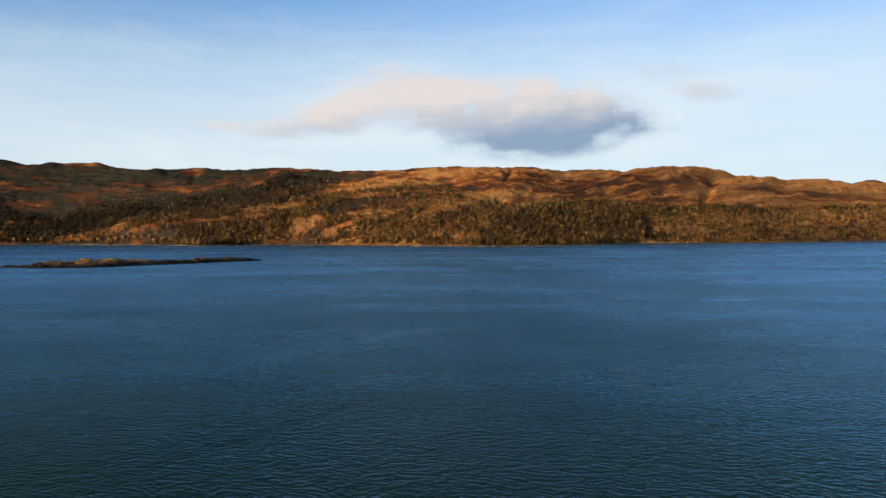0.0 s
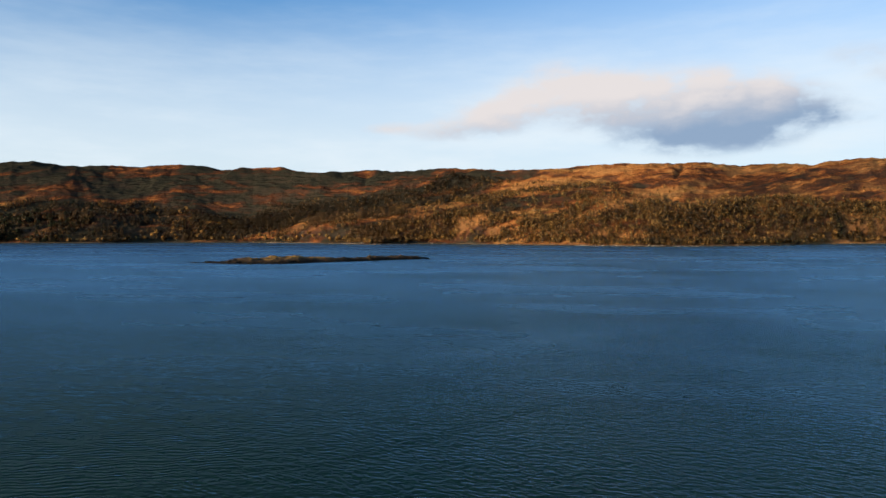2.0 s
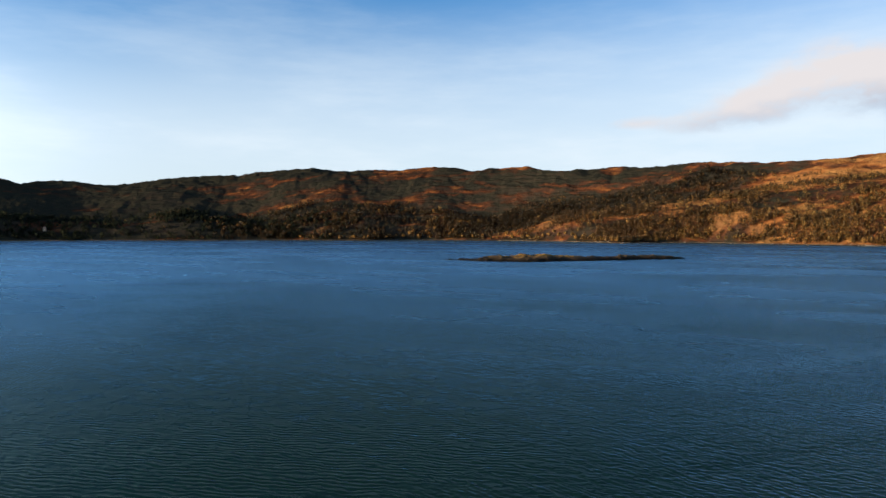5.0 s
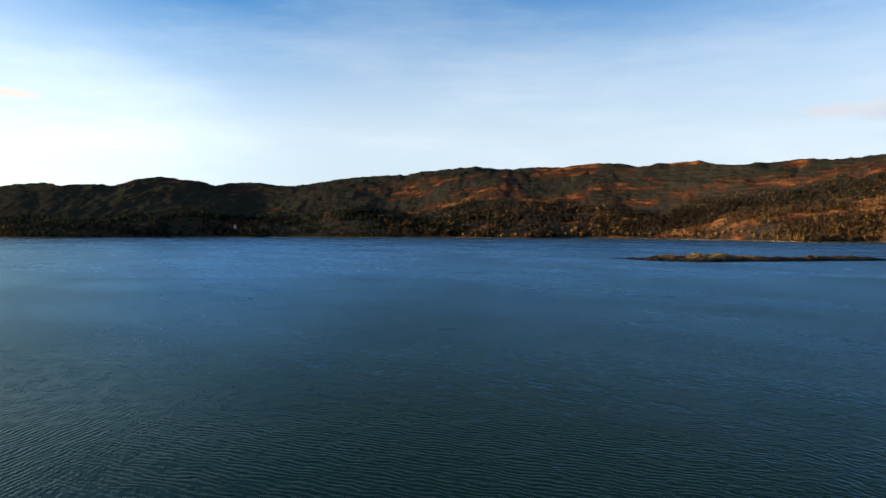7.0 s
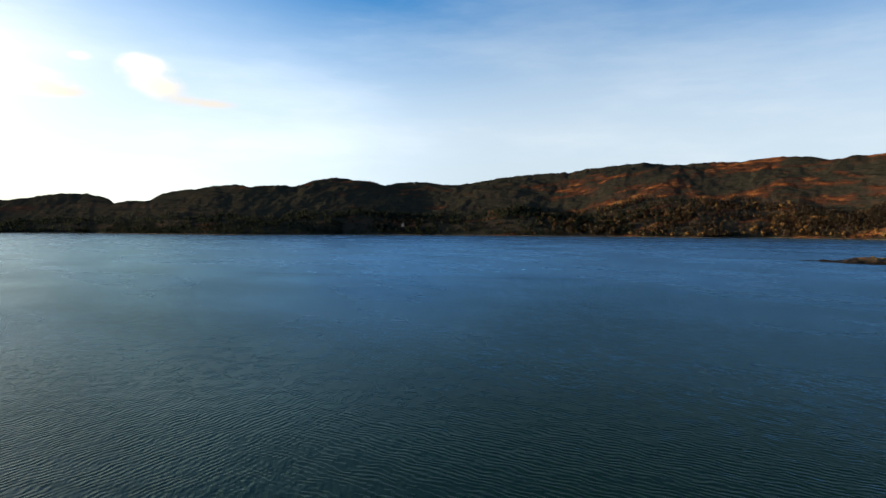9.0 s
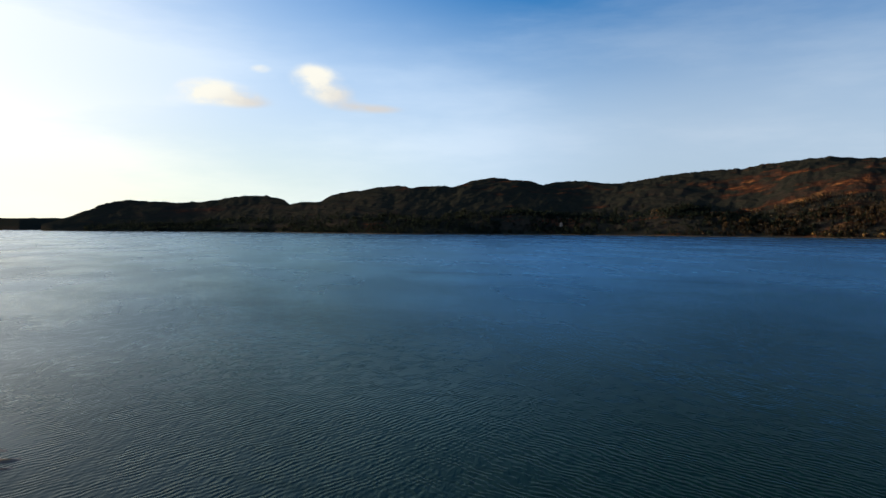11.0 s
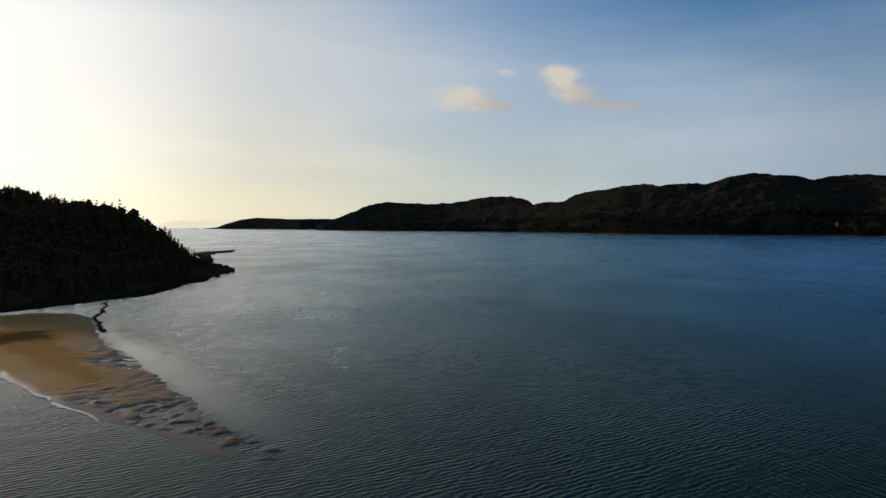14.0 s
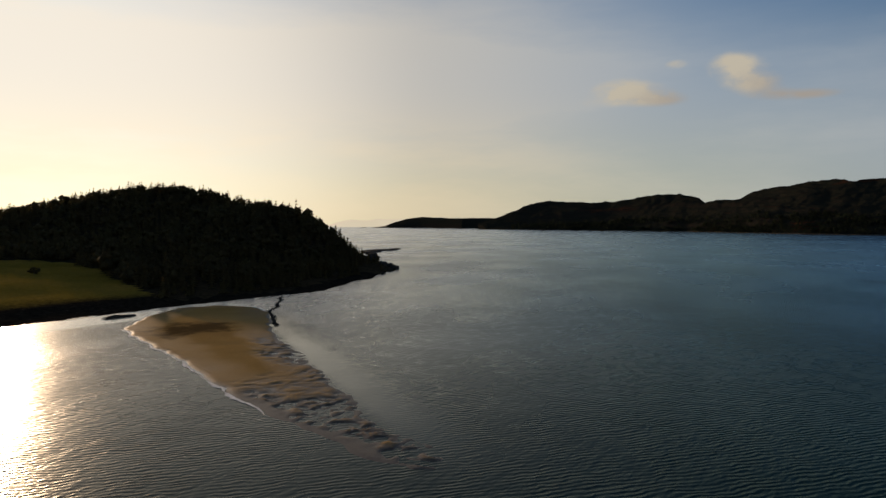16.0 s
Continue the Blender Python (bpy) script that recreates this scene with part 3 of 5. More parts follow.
def bracken_cover(az, r):
    """How much of the ground is bracken and grass rather than heather, 0 to 1; lowered westward and in the hollow to
    darken the colour for shade.
    """
    s = foot_line(az)
    v = r - s
    c = np.clip(v / (knots(RIDGE, az) - s), 0, 1)
    q = np.radians(az) * 1700.0
    cover = 0.5 * terraces(az, v - 7) + 0.7 * fbm(q * 0.22, v + 0.14 * q, 40, 4, 31, 0.65) + 0.45 * fbm(q * 0.4, v + 0.1 * q, 13, 3, 33, 0.6)
    # cover falls westward: heather, with the shade on those slopes painted in by it
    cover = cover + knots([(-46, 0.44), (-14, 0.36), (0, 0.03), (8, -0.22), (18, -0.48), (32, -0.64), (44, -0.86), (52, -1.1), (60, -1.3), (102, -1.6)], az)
    # orange strips under the crest, with dark rocky knolls between them
    cover = cover + 0.38 * smooth(0.80, 0.93, c) * smooth(52, 30, az)
    rocky = smooth(-0.05, 0.3, fbm(q, v * 0.4, 120, 2, 37)) * smooth(0.74, 0.86, c) * smooth(8, 18, az)
    cover = cover - 1.1 * rocky
    for table, gain in ((WOODED_SHOULDER, 0.45), (BRACKEN_SHOULDER, 0.5)):
        brow, d = shoulder(table, az)
        cover = cover + gain * smooth(-1.0, 0.2, brow) * smooth(60, 10, np.abs(v - d + 14))
        cover = cover + 0.2 * smooth(-1.2, 0.0, brow) * smooth(d + 10, d - 20, v)
    # the shade in the hollow behind the bracken shoulder, put into the ground colour
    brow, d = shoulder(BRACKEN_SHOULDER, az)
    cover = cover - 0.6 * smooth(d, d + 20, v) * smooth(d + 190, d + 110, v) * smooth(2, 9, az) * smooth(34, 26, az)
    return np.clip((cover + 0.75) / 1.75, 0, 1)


def far_hills():
    az = np.arange(-40, 101.8, 0.1)
    u = np.concatenate([np.linspace(-0.03, 0.06, 10), np.linspace(0.066, 1.0, 190), np.linspace(1.05, 2.2, 8)])
    a, k = np.meshgrid(az, u, indexing="ij")
    r = knots(SHORE, a) + k * (knots(RIDGE, a) - knots(SHORE, a))
    z = far_land(a, r)
    verts = np.stack([CX - np.sin(np.radians(a)) * r, CY + np.cos(np.radians(a)) * r, z], -1).reshape(-1, 3)
    me = mesh_of("far_hills", verts, grid_faces(len(az), len(u))[:, ::-1], HEATH)
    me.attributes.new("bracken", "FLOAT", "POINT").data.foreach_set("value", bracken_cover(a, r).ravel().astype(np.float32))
    ob = new("far_hills", me)
    return tagged(ob, "russet bracken and heather moorland hills above the loch", "hillside", kind="structure")


far_hills()


def headland_far():
    az = np.arange(97.0, 111.6, 0.1)
    el = knots([(97, 0.3), (100, 0.38), (101.6, 0.36), (104.4, 0.40), (106.3, 0.47), (107.5, 0.34), (108.6, 0.01), (109.3, -0.27), (110.2, -0.36), (110.6, -0.42), (110.9, -0.36), (111.2, -0.37), (111.5, -0.45)], az)
    u = np.linspace(0, 1, 24)
    a, k = np.meshgrid(az, u, indexing="ij")
    s = knots([(97, 3560), (103, 3600), (106.4, 3950), (108.5, 4100), (112, 4300)], a)
    r = s + 380 * k
    top = EYE + (s + 200) * np.tan(np.radians(np.repeat(el[:, None], len(u), 1)))
    z = np.maximum(top, -4) * np.sin(np.clip(k, 0, 1) * math.pi) ** 0.7 + 2.0 * fbm(a * 60, k * 300, 60, 3, 5) * smooth(0, 0.2, k) * np.clip(top / 30, 0, 1) - 0.8
    verts = np.stack([CX - np.sin(np.radians(a)) * r, CY + np.cos(np.radians(a)) * r, z], -1).reshape(-1, 3)
    ob = new("far_headland", mesh_of("far_headland", verts, grid_faces(len(az), len(u))[:, ::-1], HEATH))
    return tagged(ob, "low dark moorland point running out into the sea", "headland", kind="structure")


headland_far()

# ---- skerry out in the loch ----
def islet():
    # along its length from one end to the other, then across
    ends = np.array([(-372.0, 566.0), (-181.0, 700.0)])
    length = float(np.linalg.norm(ends[1] - ends[0]))
    along = (ends[1] - ends[0]) / length
    side = np.array([-along[1], along[0]])
    s, w = np.meshgrid(np.linspace(-0.02, 1.02, 260), np.linspace(-1.25, 1.25, 64), indexing="ij")
    half = knots([(0, 1), (0.06, 5), (0.14, 18), (0.31, 26), (0.5, 18), (0.64, 12), (0.81, 10), (0.92, 8), (1, 1)], s)
    bend = knots([(0, 0), (0.14, -22), (0.31, -32), (0.5, -24), (0.64, -18), (0.81, -4), (1, 0)], s)
    x = ends[0][0] + along[0] * s * length + side[0] * (bend + w * half)
    y = ends[0][1] + along[1] * s * length + side[1] * (bend + w * half)
    crown = knots([(0, 0.2), (0.05, 0.6), (0.14, 2.6), (0.28, 4.6), (0.36, 5.4), (0.46, 4.0), (0.56, 2.4), (0.66, 2.8), (0.76, 4.0), (0.88, 4.0), (0.96, 1.6), (1, 0.2)], s)
    z = 1.2 * crown * (1 - np.abs(w) ** 2.2) * (0.95 + 0.35 * fbm(x, y, 18, 3, 61)) + 0.75 * ridged(x, y, 9, 4, 62) * smooth(1.15, 0.7, np.abs(w)) - 0.55
    z = np.where(np.abs(w) > 1.0, np.minimum(z, -0.3 - 2 * (np.abs(w) - 1)), z)
    ob = new("islet", mesh_of("islet", np.stack([x, y, z], -1).reshape(-1, 3), grid_faces(260, 64)[:, ::-1], ISLET))
    return tagged(ob, "low rocky islet with ochre grass and dark weed", "islet")


def layered_material(name, low, mid, high, z0, z1, rock_scale=0.35):
    """Ground whose cover changes with height above the water: weed or wet stone, then bare, then grass."""
    m, nodes, links, b = shader(name)
    p = where(nodes)
    sep = nodes.new("ShaderNodeSeparateXYZ")
    links.new(p, sep.inputs[0])
    rough = noise_node(nodes, links, p, rock_scale, 5, 0.65)
    broad = noise_node(nodes, links, p, rock_scale * 0.12, 3, 0.6)
    level = maths(nodes, links, "ADD", sep.outputs["Z"], maths(nodes, links, "MULTIPLY_ADD", rough, 2.4 * z0, maths(nodes, links, "MULTIPLY_ADD", broad, 2.0 * z0, -2.2 * z0)))
    col = blend(nodes, links, span(nodes, links, level, z0 * 0.6, z0 * 1.3), low, blend(nodes, links, rough, tuple(v * 0.55 for v in mid), tuple(v * 1.35 for v in mid)))
    col = blend(nodes, links, span(nodes, links, level, z1 * 0.85, z1 * 1.2), col, blend(nodes, links, broad, tuple(v * 0.6 for v in high), tuple(v * 1.4 for v in high)))
    links.new(col, b.inputs["Base Color"])
    b.inputs["Roughness"].default_value = 0.9
    b.inputs["Specular IOR Level"].default_value = 0.05
    bump(nodes, links, rough, b, 0.8, 0.5)
    return m


ISLET = layered_material("skerry_ground", (0.008, 0.007, 0.005), (0.045, 0.034, 0.021), (0.17, 0.105, 0.028), 2.3, 4.0)
islet()

# ---- near shore: beach, field and wooded headland ----
COAST = [(1500, 500), (700, -60), (300, -200), (0, -215), (-120, -190), (-204, -166), (-238, -156), (-267, -146), (-302, -130), (-320, -123), (-363, -124), (-402, -127), (-441, -132),
         (-478, -141), (-496, -160), (-545, -185), (-600, -205), (-640, -225), (-668, -240), (-740, -330), (-800, -500), (-880, -900)]


def coast_distance(x, y):
    """Metres inland of the near coast (negative: out in the water)."""
    best = np.full(np.shape(x), 1e9)
    sign = np.ones(np.shape(x))
    for (ax, ay), (bx, by) in zip(COAST, COAST[1:]):
        dx, dy = bx - ax, by - ay
        t = np.clip(((x - ax) * dx + (y - ay) * dy) / (dx * dx + dy * dy), 0, 1)
        qx, qy = x - ax - t * dx, y - ay - t * dy
        d = np.hypot(qx, qy)
        s = np.sign(dx * (y - ay) - dy * (x - ax))
        sign = np.where(d < best, s, sign)
        best = np.minimum(best, d)
    return best * sign


def beyond(x, y, ax, ay, bx, by):
    """Metres to the right of the line from a to b."""
    return -((bx - ax) * (y - ay) - (by - ay) * (x - ax)) / math.hypot(bx - ax, by - ay)


# the two edges of the field that meet the wood
FIELD_SIDE, FIELD_TOP = (-260.0, -149.0, -364.0, -284.0), (-364.0, -284.0, -346.0, -330.0)


def wooded(x, y):
    """How far inside the headland's woods a place lies (positive inside): they stand along two sides of the field."""
    return np.maximum(beyond(x, y, *FIELD_SIDE), beyond(x, y, *FIELD_TOP))


def near_land(x, y):
    d = coast_distance(x, y) + 2.2 * fbm(x, y, 22, 3, 71)
    beach = 2.6 * smooth(0, 24, d) + 0.042 * np.clip(d - 24, 0, 170)
    hill = 34 * np.exp(-(((x + 545) / 100) ** 2 + ((y + 357) / 135) ** 2))
    point = 19 * np.exp(-(((x + 514) / 75) ** 2 + ((y + 224) / 55) ** 2))
    back = 15 * smooth(10, 280, beyond(x, y, *FIELD_TOP)) * smooth(40, 140, d)
    z = beach + (hill + back) * smooth(0, 70, d) + point * smooth(0, 45, d) + 1.5 * fbm(x, y, 60, 4, 73) * smooth(10, 80, d)
    rocky = smooth(-400, -450, x) * smooth(40, 6, d)
    z = z + rocky * (1.4 * ridged(x, y, 13, 4, 75) + 1.0) * smooth(-2, 4, d)
    return np.where(d < 0, np.maximum(d * 0.12, -3.0), z)


def near_shore():
    xs, ys = np.arange(-900, 120, 4.0), np.arange(-760, -90, 4.0)
    x, y = np.meshgrid(xs, ys, indexing="ij")
    x, y = x + 0.8 * value_noise(x, y, 80), y + 0.8 * value_noise(x, y, 81)
    verts = np.stack([x, y, near_land(x, y)], -1).reshape(-1, 3)
    me = mesh_of("headland", verts, grid_faces(len(xs), len(ys)), SHORE_GROUND)
    me.materials.append(WOOD_FLOOR)
    fx, fy = x[:-1, :-1].ravel(), y[:-1, :-1].ravel()
    d = coast_distance(fx, fy)
    me.polygons.foreach_set("material_index", (((wooded(fx, fy) > 0) & (d > 12)) | (fx < -425)).astype(np.int32))
    ob = new("headland", me)
    return tagged(ob, "grassy field and dark stony beach below a wooded headland", "headland", kind="structure")


def shore_ground():
    m, nodes, links, b = shader("field_and_beach")
    p = where(nodes)
    sep = nodes.new("ShaderNodeSeparateXYZ")
    links.new(p, sep.inputs[0])
    fine = noise_node(nodes, links, p, 0.6, 5, 0.65)
    broad = noise_node(nodes, links, p, 0.03, 4, 0.6)
    grass = ramp(nodes, links, broad, [(0.3, (0.17, 0.125, 0.02)), (0.5, (0.22, 0.155, 0.026)), (0.7, (0.27, 0.175, 0.034))])
    grass = blend(nodes, links, 0.5, grass, ramp(nodes, links, fine, [(0.3, (0.55, 0.55, 0.5)), (0.7, (1.25, 1.2, 1.1))]), "MULTIPLY")
    stones = ramp(nodes, links, fine, [(0.3, (0.008, 0.007, 0.005)), (0.6, (0.028, 0.022, 0.015)), (0.8, (0.07, 0.055, 0.04))])
    level = maths(nodes, links, "ADD", sep.outputs["Z"], maths(nodes, links, "MULTIPLY_ADD", fine, 0.8, -0.4))
    links.new(blend(nodes, links, span(nodes, links, level, 2.2, 2.9), stones, grass), b.inputs["Base Color"])
    b.inputs["Roughness"].default_value = 0.9
    b.inputs["Specular IOR Level"].default_value = 0.0
    bump(nodes, links, fine, b, 0.8, 0.4)
    return m


def floor_material():
    m, nodes, links, b = shader("wood_floor")
    fine = noise_node(nodes, links, where(nodes), 0.5, 5, 0.6)
    links.new(ramp(nodes, links, fine, [(0.3, (0.022, 0.018, 0.010)), (0.7, (0.07, 0.05, 0.026))]), b.inputs["Base Color"])
    b.inputs["Roughness"].default_value = 0.95
    b.inputs["Specular IOR Level"].default_value = 0.0
    return m


WOOD_FLOOR = floor_material()
SHORE_GROUND = shore_ground()
near_shore()

# ---- sand spit ----
SPIT = [(-210, -131), (-199, -117), (-178, -90), (-164, -75), (-151, -60), (-141, -46), (-134, -36), (-126, -25), (-121, -13), (-129, -14), (-143, -29), (-160, -41),
        (-186, -61), (-208, -79), (-230, -94), (-254, -107), (-266, -120), (-268, -136), (-256, -146), (-234, -141)]


def spit_distance(x, y):
    best, inside = np.full(np.shape(x), 1e9), np.zeros(np.shape(x), bool)
    for (ax, ay), (bx, by) in zip(SPIT, SPIT[1:] + SPIT[:1]):
        dx, dy = bx - ax, by - ay
        t = np.clip(((x - ax) * dx + (y - ay) * dy) / (dx * dx + dy * dy), 0, 1)
        best = np.minimum(best, np.hypot(x - ax - t * dx, y - ay - t * dy))
        inside ^= ((ay > y) != (by > y)) & (x < ax + (y - ay) / (by - ay + 1e-12) * dx)
    return np.where(inside, best, -best)


def sand_spit():
    xs, ys = np.arange(-285, -112, 0.55), np.arange(-160, -4, 0.55)
    x, y = np.meshgrid(xs, ys, indexing="ij")
    d = spit_distance(x, y) + 0.9 * fbm(x, y, 9, 3, 91)
    across = -0.8 * (x + 210) + 0.6 * (y + 131)  # from the smooth western edge over to the rippled one
    dry = smooth(-135, -168, x + 0.35 * (y + 60) + 9 * fbm(x, y, 14, 2, 98))  # the tip lies lower
    dry = dry * (1 - smooth(15, 3, d + 6 * fbm(x, y, 8, 3, 99)) * smooth(8, 24, across) * smooth(28, 62, 0.6 * (x + 210) + 0.8 * (y + 131)))
    z = 0.12 * smooth(0, 2, d) + dry * (0.30 * smooth(0, 2.5, d) + 0.6 * smooth(3, 30, d)) - 0.05
    a, b = 0.75 * x - 0.66 * y, 0.66 * x + 0.75 * y
    bars = 0.55 * np.sin(6.283 * ((0.87 * x + 0.5 * y) / 3.3 + 1.1 * fbm(x, y, 5, 3, 97))) + 0.95 * fbm(a, 1.5 * b, 2.1, 2, 93)
    rippled = smooth(-2.5, 2.0, across + 2.0 * fbm(x, y, 11, 2, 96))
    z = z + ((0.24 * bars - 0.07) * rippled + 0.02 * (1 - rippled)) * (1 - dry) * smooth(-1, 3, d)
    z = z + 0.05 * fbm(x, y, 14, 3, 95) * dry
    z = np.where(d < 0, np.maximum(-0.6, d * 0.05 - 0.02), z)
    ob = new("sand_spit", mesh_of("sand_spit", np.stack([x, y, z], -1).reshape(-1, 3), grid_faces(len(xs), len(ys)), SAND))
    return tagged(ob, "golden sand spit with rippled wet edges", "sandbank", kind="structure")


def sand_material():
    m, nodes, links, b = shader("wet_and_dry_sand")
    p = where(nodes)
    sep = nodes.new("ShaderNodeSeparateXYZ")
    links.new(p, sep.inputs[0])
    broad = noise_node(nodes, links, p, 0.045, 4, 0.6)
    fine = noise_node(nodes, links, p, 2.5, 4, 0.6)
    wet = span(nodes, links, maths(nodes, links, "MULTIPLY_ADD", broad, 0.12, sep.outputs["Z"]), 0.56, 0.12)
    dry = blend(nodes, links, broad, (0.27, 0.160, 0.048), (0.55, 0.34, 0.115))
    col = blend(nodes, links, wet, dry, (0.075, 0.060, 0.047))
    # a dark spread of weed on the crown of the spit
    patch = maths(nodes, links, "SQRT", maths(nodes, links, "ADD", maths(nodes, links, "POWER", maths(nodes, links, "MULTIPLY", maths(nodes, links, "ADD", sep.outputs["X"], 213.0), 1 / 13.0), 2.0),
        maths(nodes, links, "POWER", maths(nodes, links, "MULTIPLY", maths(nodes, links, "ADD", sep.outputs["Y"], 111.0), 1 / 13.0), 2.0)))
    weed = span(nodes, links, maths(nodes, links, "SUBTRACT", noise_node(nodes, links, p, 0.09, 5, 0.65), maths(nodes, links, "MULTIPLY", patch, 0.24)), 0.18, 0.44)
    col = blend(nodes, links, maths(nodes, links, "MULTIPLY", weed, 0.8), col, (0.05, 0.032, 0.016))
    col = blend(nodes, links, 0.5, col, ramp(nodes, links, fine, [(0.3, (0.7, 0.7, 0.7)), (0.7, (1.15, 1.15, 1.15))]), "MULTIPLY")
    links.new(col, b.inputs["Base Color"])
    # the last of the tide draining off the western edge
    edge = maths(nodes, links, "ADD", maths(nodes, links, "MULTIPLY_ADD", sep.outputs["X"], -0.8, -168.0), maths(nodes, links, "MULTIPLY_ADD", sep.outputs["Y"], 0.6, 78.6))
    film = maths(nodes, links, "MULTIPLY", span(nodes, links, sep.outputs["Z"], 0.16, 0.05), maths(nodes, links, "MULTIPLY", span(nodes, links, edge, 9.0, 4.0), span(nodes, links, sep.outputs["X"], -152.0, -172.0)))
    links.new(maths(nodes, links, "MULTIPLY_ADD", film, -0.35, maths(nodes, links, "MULTIPLY_ADD", wet, -0.45, 0.9)), b.inputs["Roughness"])
    links.new(maths(nodes, links, "MULTIPLY_ADD", film, 0.5, maths(nodes, links, "MULTIPLY", wet, 0.12)), b.inputs["Specular IOR Level"])
    bump(nodes, links, fine, b, 0.4, 0.06)
    return m


def foam_glint_line():
    """A thin white strip along the smooth edge of the spit and at its landward corner: foam, and the wet rim's glint
    painted white.
    """
    m, nodes, links, b = shader("foam_glint_white")
    lace = noise_node(nodes, links, where(nodes), 2.2, 4, 0.7)
    links.new(ramp(nodes, links, lace, [(0.35, (0.36, 0.33, 0.29)), (0.6, (0.74, 0.72, 0.68))]), b.inputs["Base Color"])
    b.inputs["Roughness"].default_value = 0.35
    bump(nodes, links, lace, b, 0.5, 0.05)
    for run in (SPIT[0:6], SPIT[15:18]):
        pts = np.array(run[::-1], float)
        gap = np.concatenate([[0], np.cumsum(np.hypot(*np.diff(pts, axis=0).T))])
        t = np.arange(0, gap[-1], 0.5)
        x, y = np.interp(t, gap, pts[:, 0]), np.interp(t, gap, pts[:, 1])
        for _ in range(6):
            x[1:-1], y[1:-1] = (x[:-2] + 2 * x[1:-1] + x[2:]) / 4, (y[:-2] + 2 * y[1:-1] + y[2:]) / 4
        nx, ny = -np.gradient(y), np.gradient(x)
        k = np.hypot(nx, ny) + 1e-9
        nx, ny = nx / k, ny / k
        # the strip follows the level at which the sand meets the water
        step = np.linspace(-7, 7, 57)
        level = spit_distance(x[:, None] + nx[:, None] * step, y[:, None] + ny[:, None] * step) + 0.9 * fbm(x[:, None] + nx[:, None] * step, y[:, None] + ny[:, None] * step, 9, 3, 91)
        shift = step[np.argmin(np.abs(level - 0.35), axis=1)]
        wide = np.clip(0.26 + 0.3 * fbm(t, t * 0, 5, 3, 55), 0.06, 0.7) * smooth(0, 8, t) * smooth(gap[-1], gap[-1] - 8, t)
        s = np.linspace(-1, 1, 5)
        px = x[:, None] + nx[:, None] * (shift[:, None] + s * wide[:, None])
        py = y[:, None] + ny[:, None] * (shift[:, None] + s * wide[:, None])
        pz = 0.07 + 0.015 * (1 - s ** 2) + 0 * px
        ob = new("foam_glint_line", mesh_of("foam_glint_line", np.stack([px, py, pz], -1).reshape(-1, 3), grid_faces(len(t), 5), m))
        tagged(ob, "thin white strip of foam and painted glint along the edge of the sand", "foam", kind="stuff")


SAND = sand_material()
sand_spit()
foam_glint_line()

# ---- woods ----
def part(name, me, parent, label=""):
    ob = new(name, me)
    ob.parent = parent
    return tagged(ob, label)


def tube(path, radii, sides):
    """Verts and triangles of a tapered limb along a path."""
    path = np.asarray(path, float)
    verts, faces = [], []
    for k, (p, r) in enumerate(zip(path, radii)):
        ahead = path[min(k + 1, len(path) - 1)] - path[max(k - 1, 0)]
        ahead = ahead / (np.linalg.norm(ahead) + 1e-9)
        u = np.cross(ahead, (0.3, 0.9, 0.2))
        u = u / np.linalg.norm(u)
        v = np.cross(ahead, u)
        for j in range(sides):
            a = 2 * math.pi * j / sides
            verts.append(p + r * (math.cos(a) * u + math.sin(a) * v))
            if k:
                q, o = k * sides, (k - 1) * sides
                n = (j + 1) % sides
                faces += [(o + j, o + n, q + n), (o + j, q + n, q + j)]
    return np.array(verts), np.array(faces)


def merged(pieces):
    verts, faces, n = [], [], 0
    for v, f in pieces:
        verts.append(v)
        faces.append(np.asarray(f) + n)
        n += len(v)
    return np.concatenate(verts), np.concatenate(faces)


def clump(rng, centre, size, k=4):
    """A small ragged tuft of twigs: a lopsided bipyramid."""
    a = rng.uniform(0, 6.28) + np.arange(k) * 6.283 / k
    rr = size * rng.uniform(0.55, 1.15, k)
    ring = np.stack([np.cos(a) * rr, np.sin(a) * rr, size * rng.uniform(-0.3, 0.3, k)], -1)
    tips = np.array([(0, 0, size * rng.uniform(0.6, 1.1)), (0, 0, -size * rng.uniform(0.4, 0.8))]) + rng.uniform(-0.3, 0.3, (2, 3)) * size
    v = np.concatenate([ring, tips]) + centre
    f = [(j, (j + 1) % k, k) for j in range(k)] + [((j + 1) % k, j, k + 1) for j in range(k)]
    return v, np.array(f)


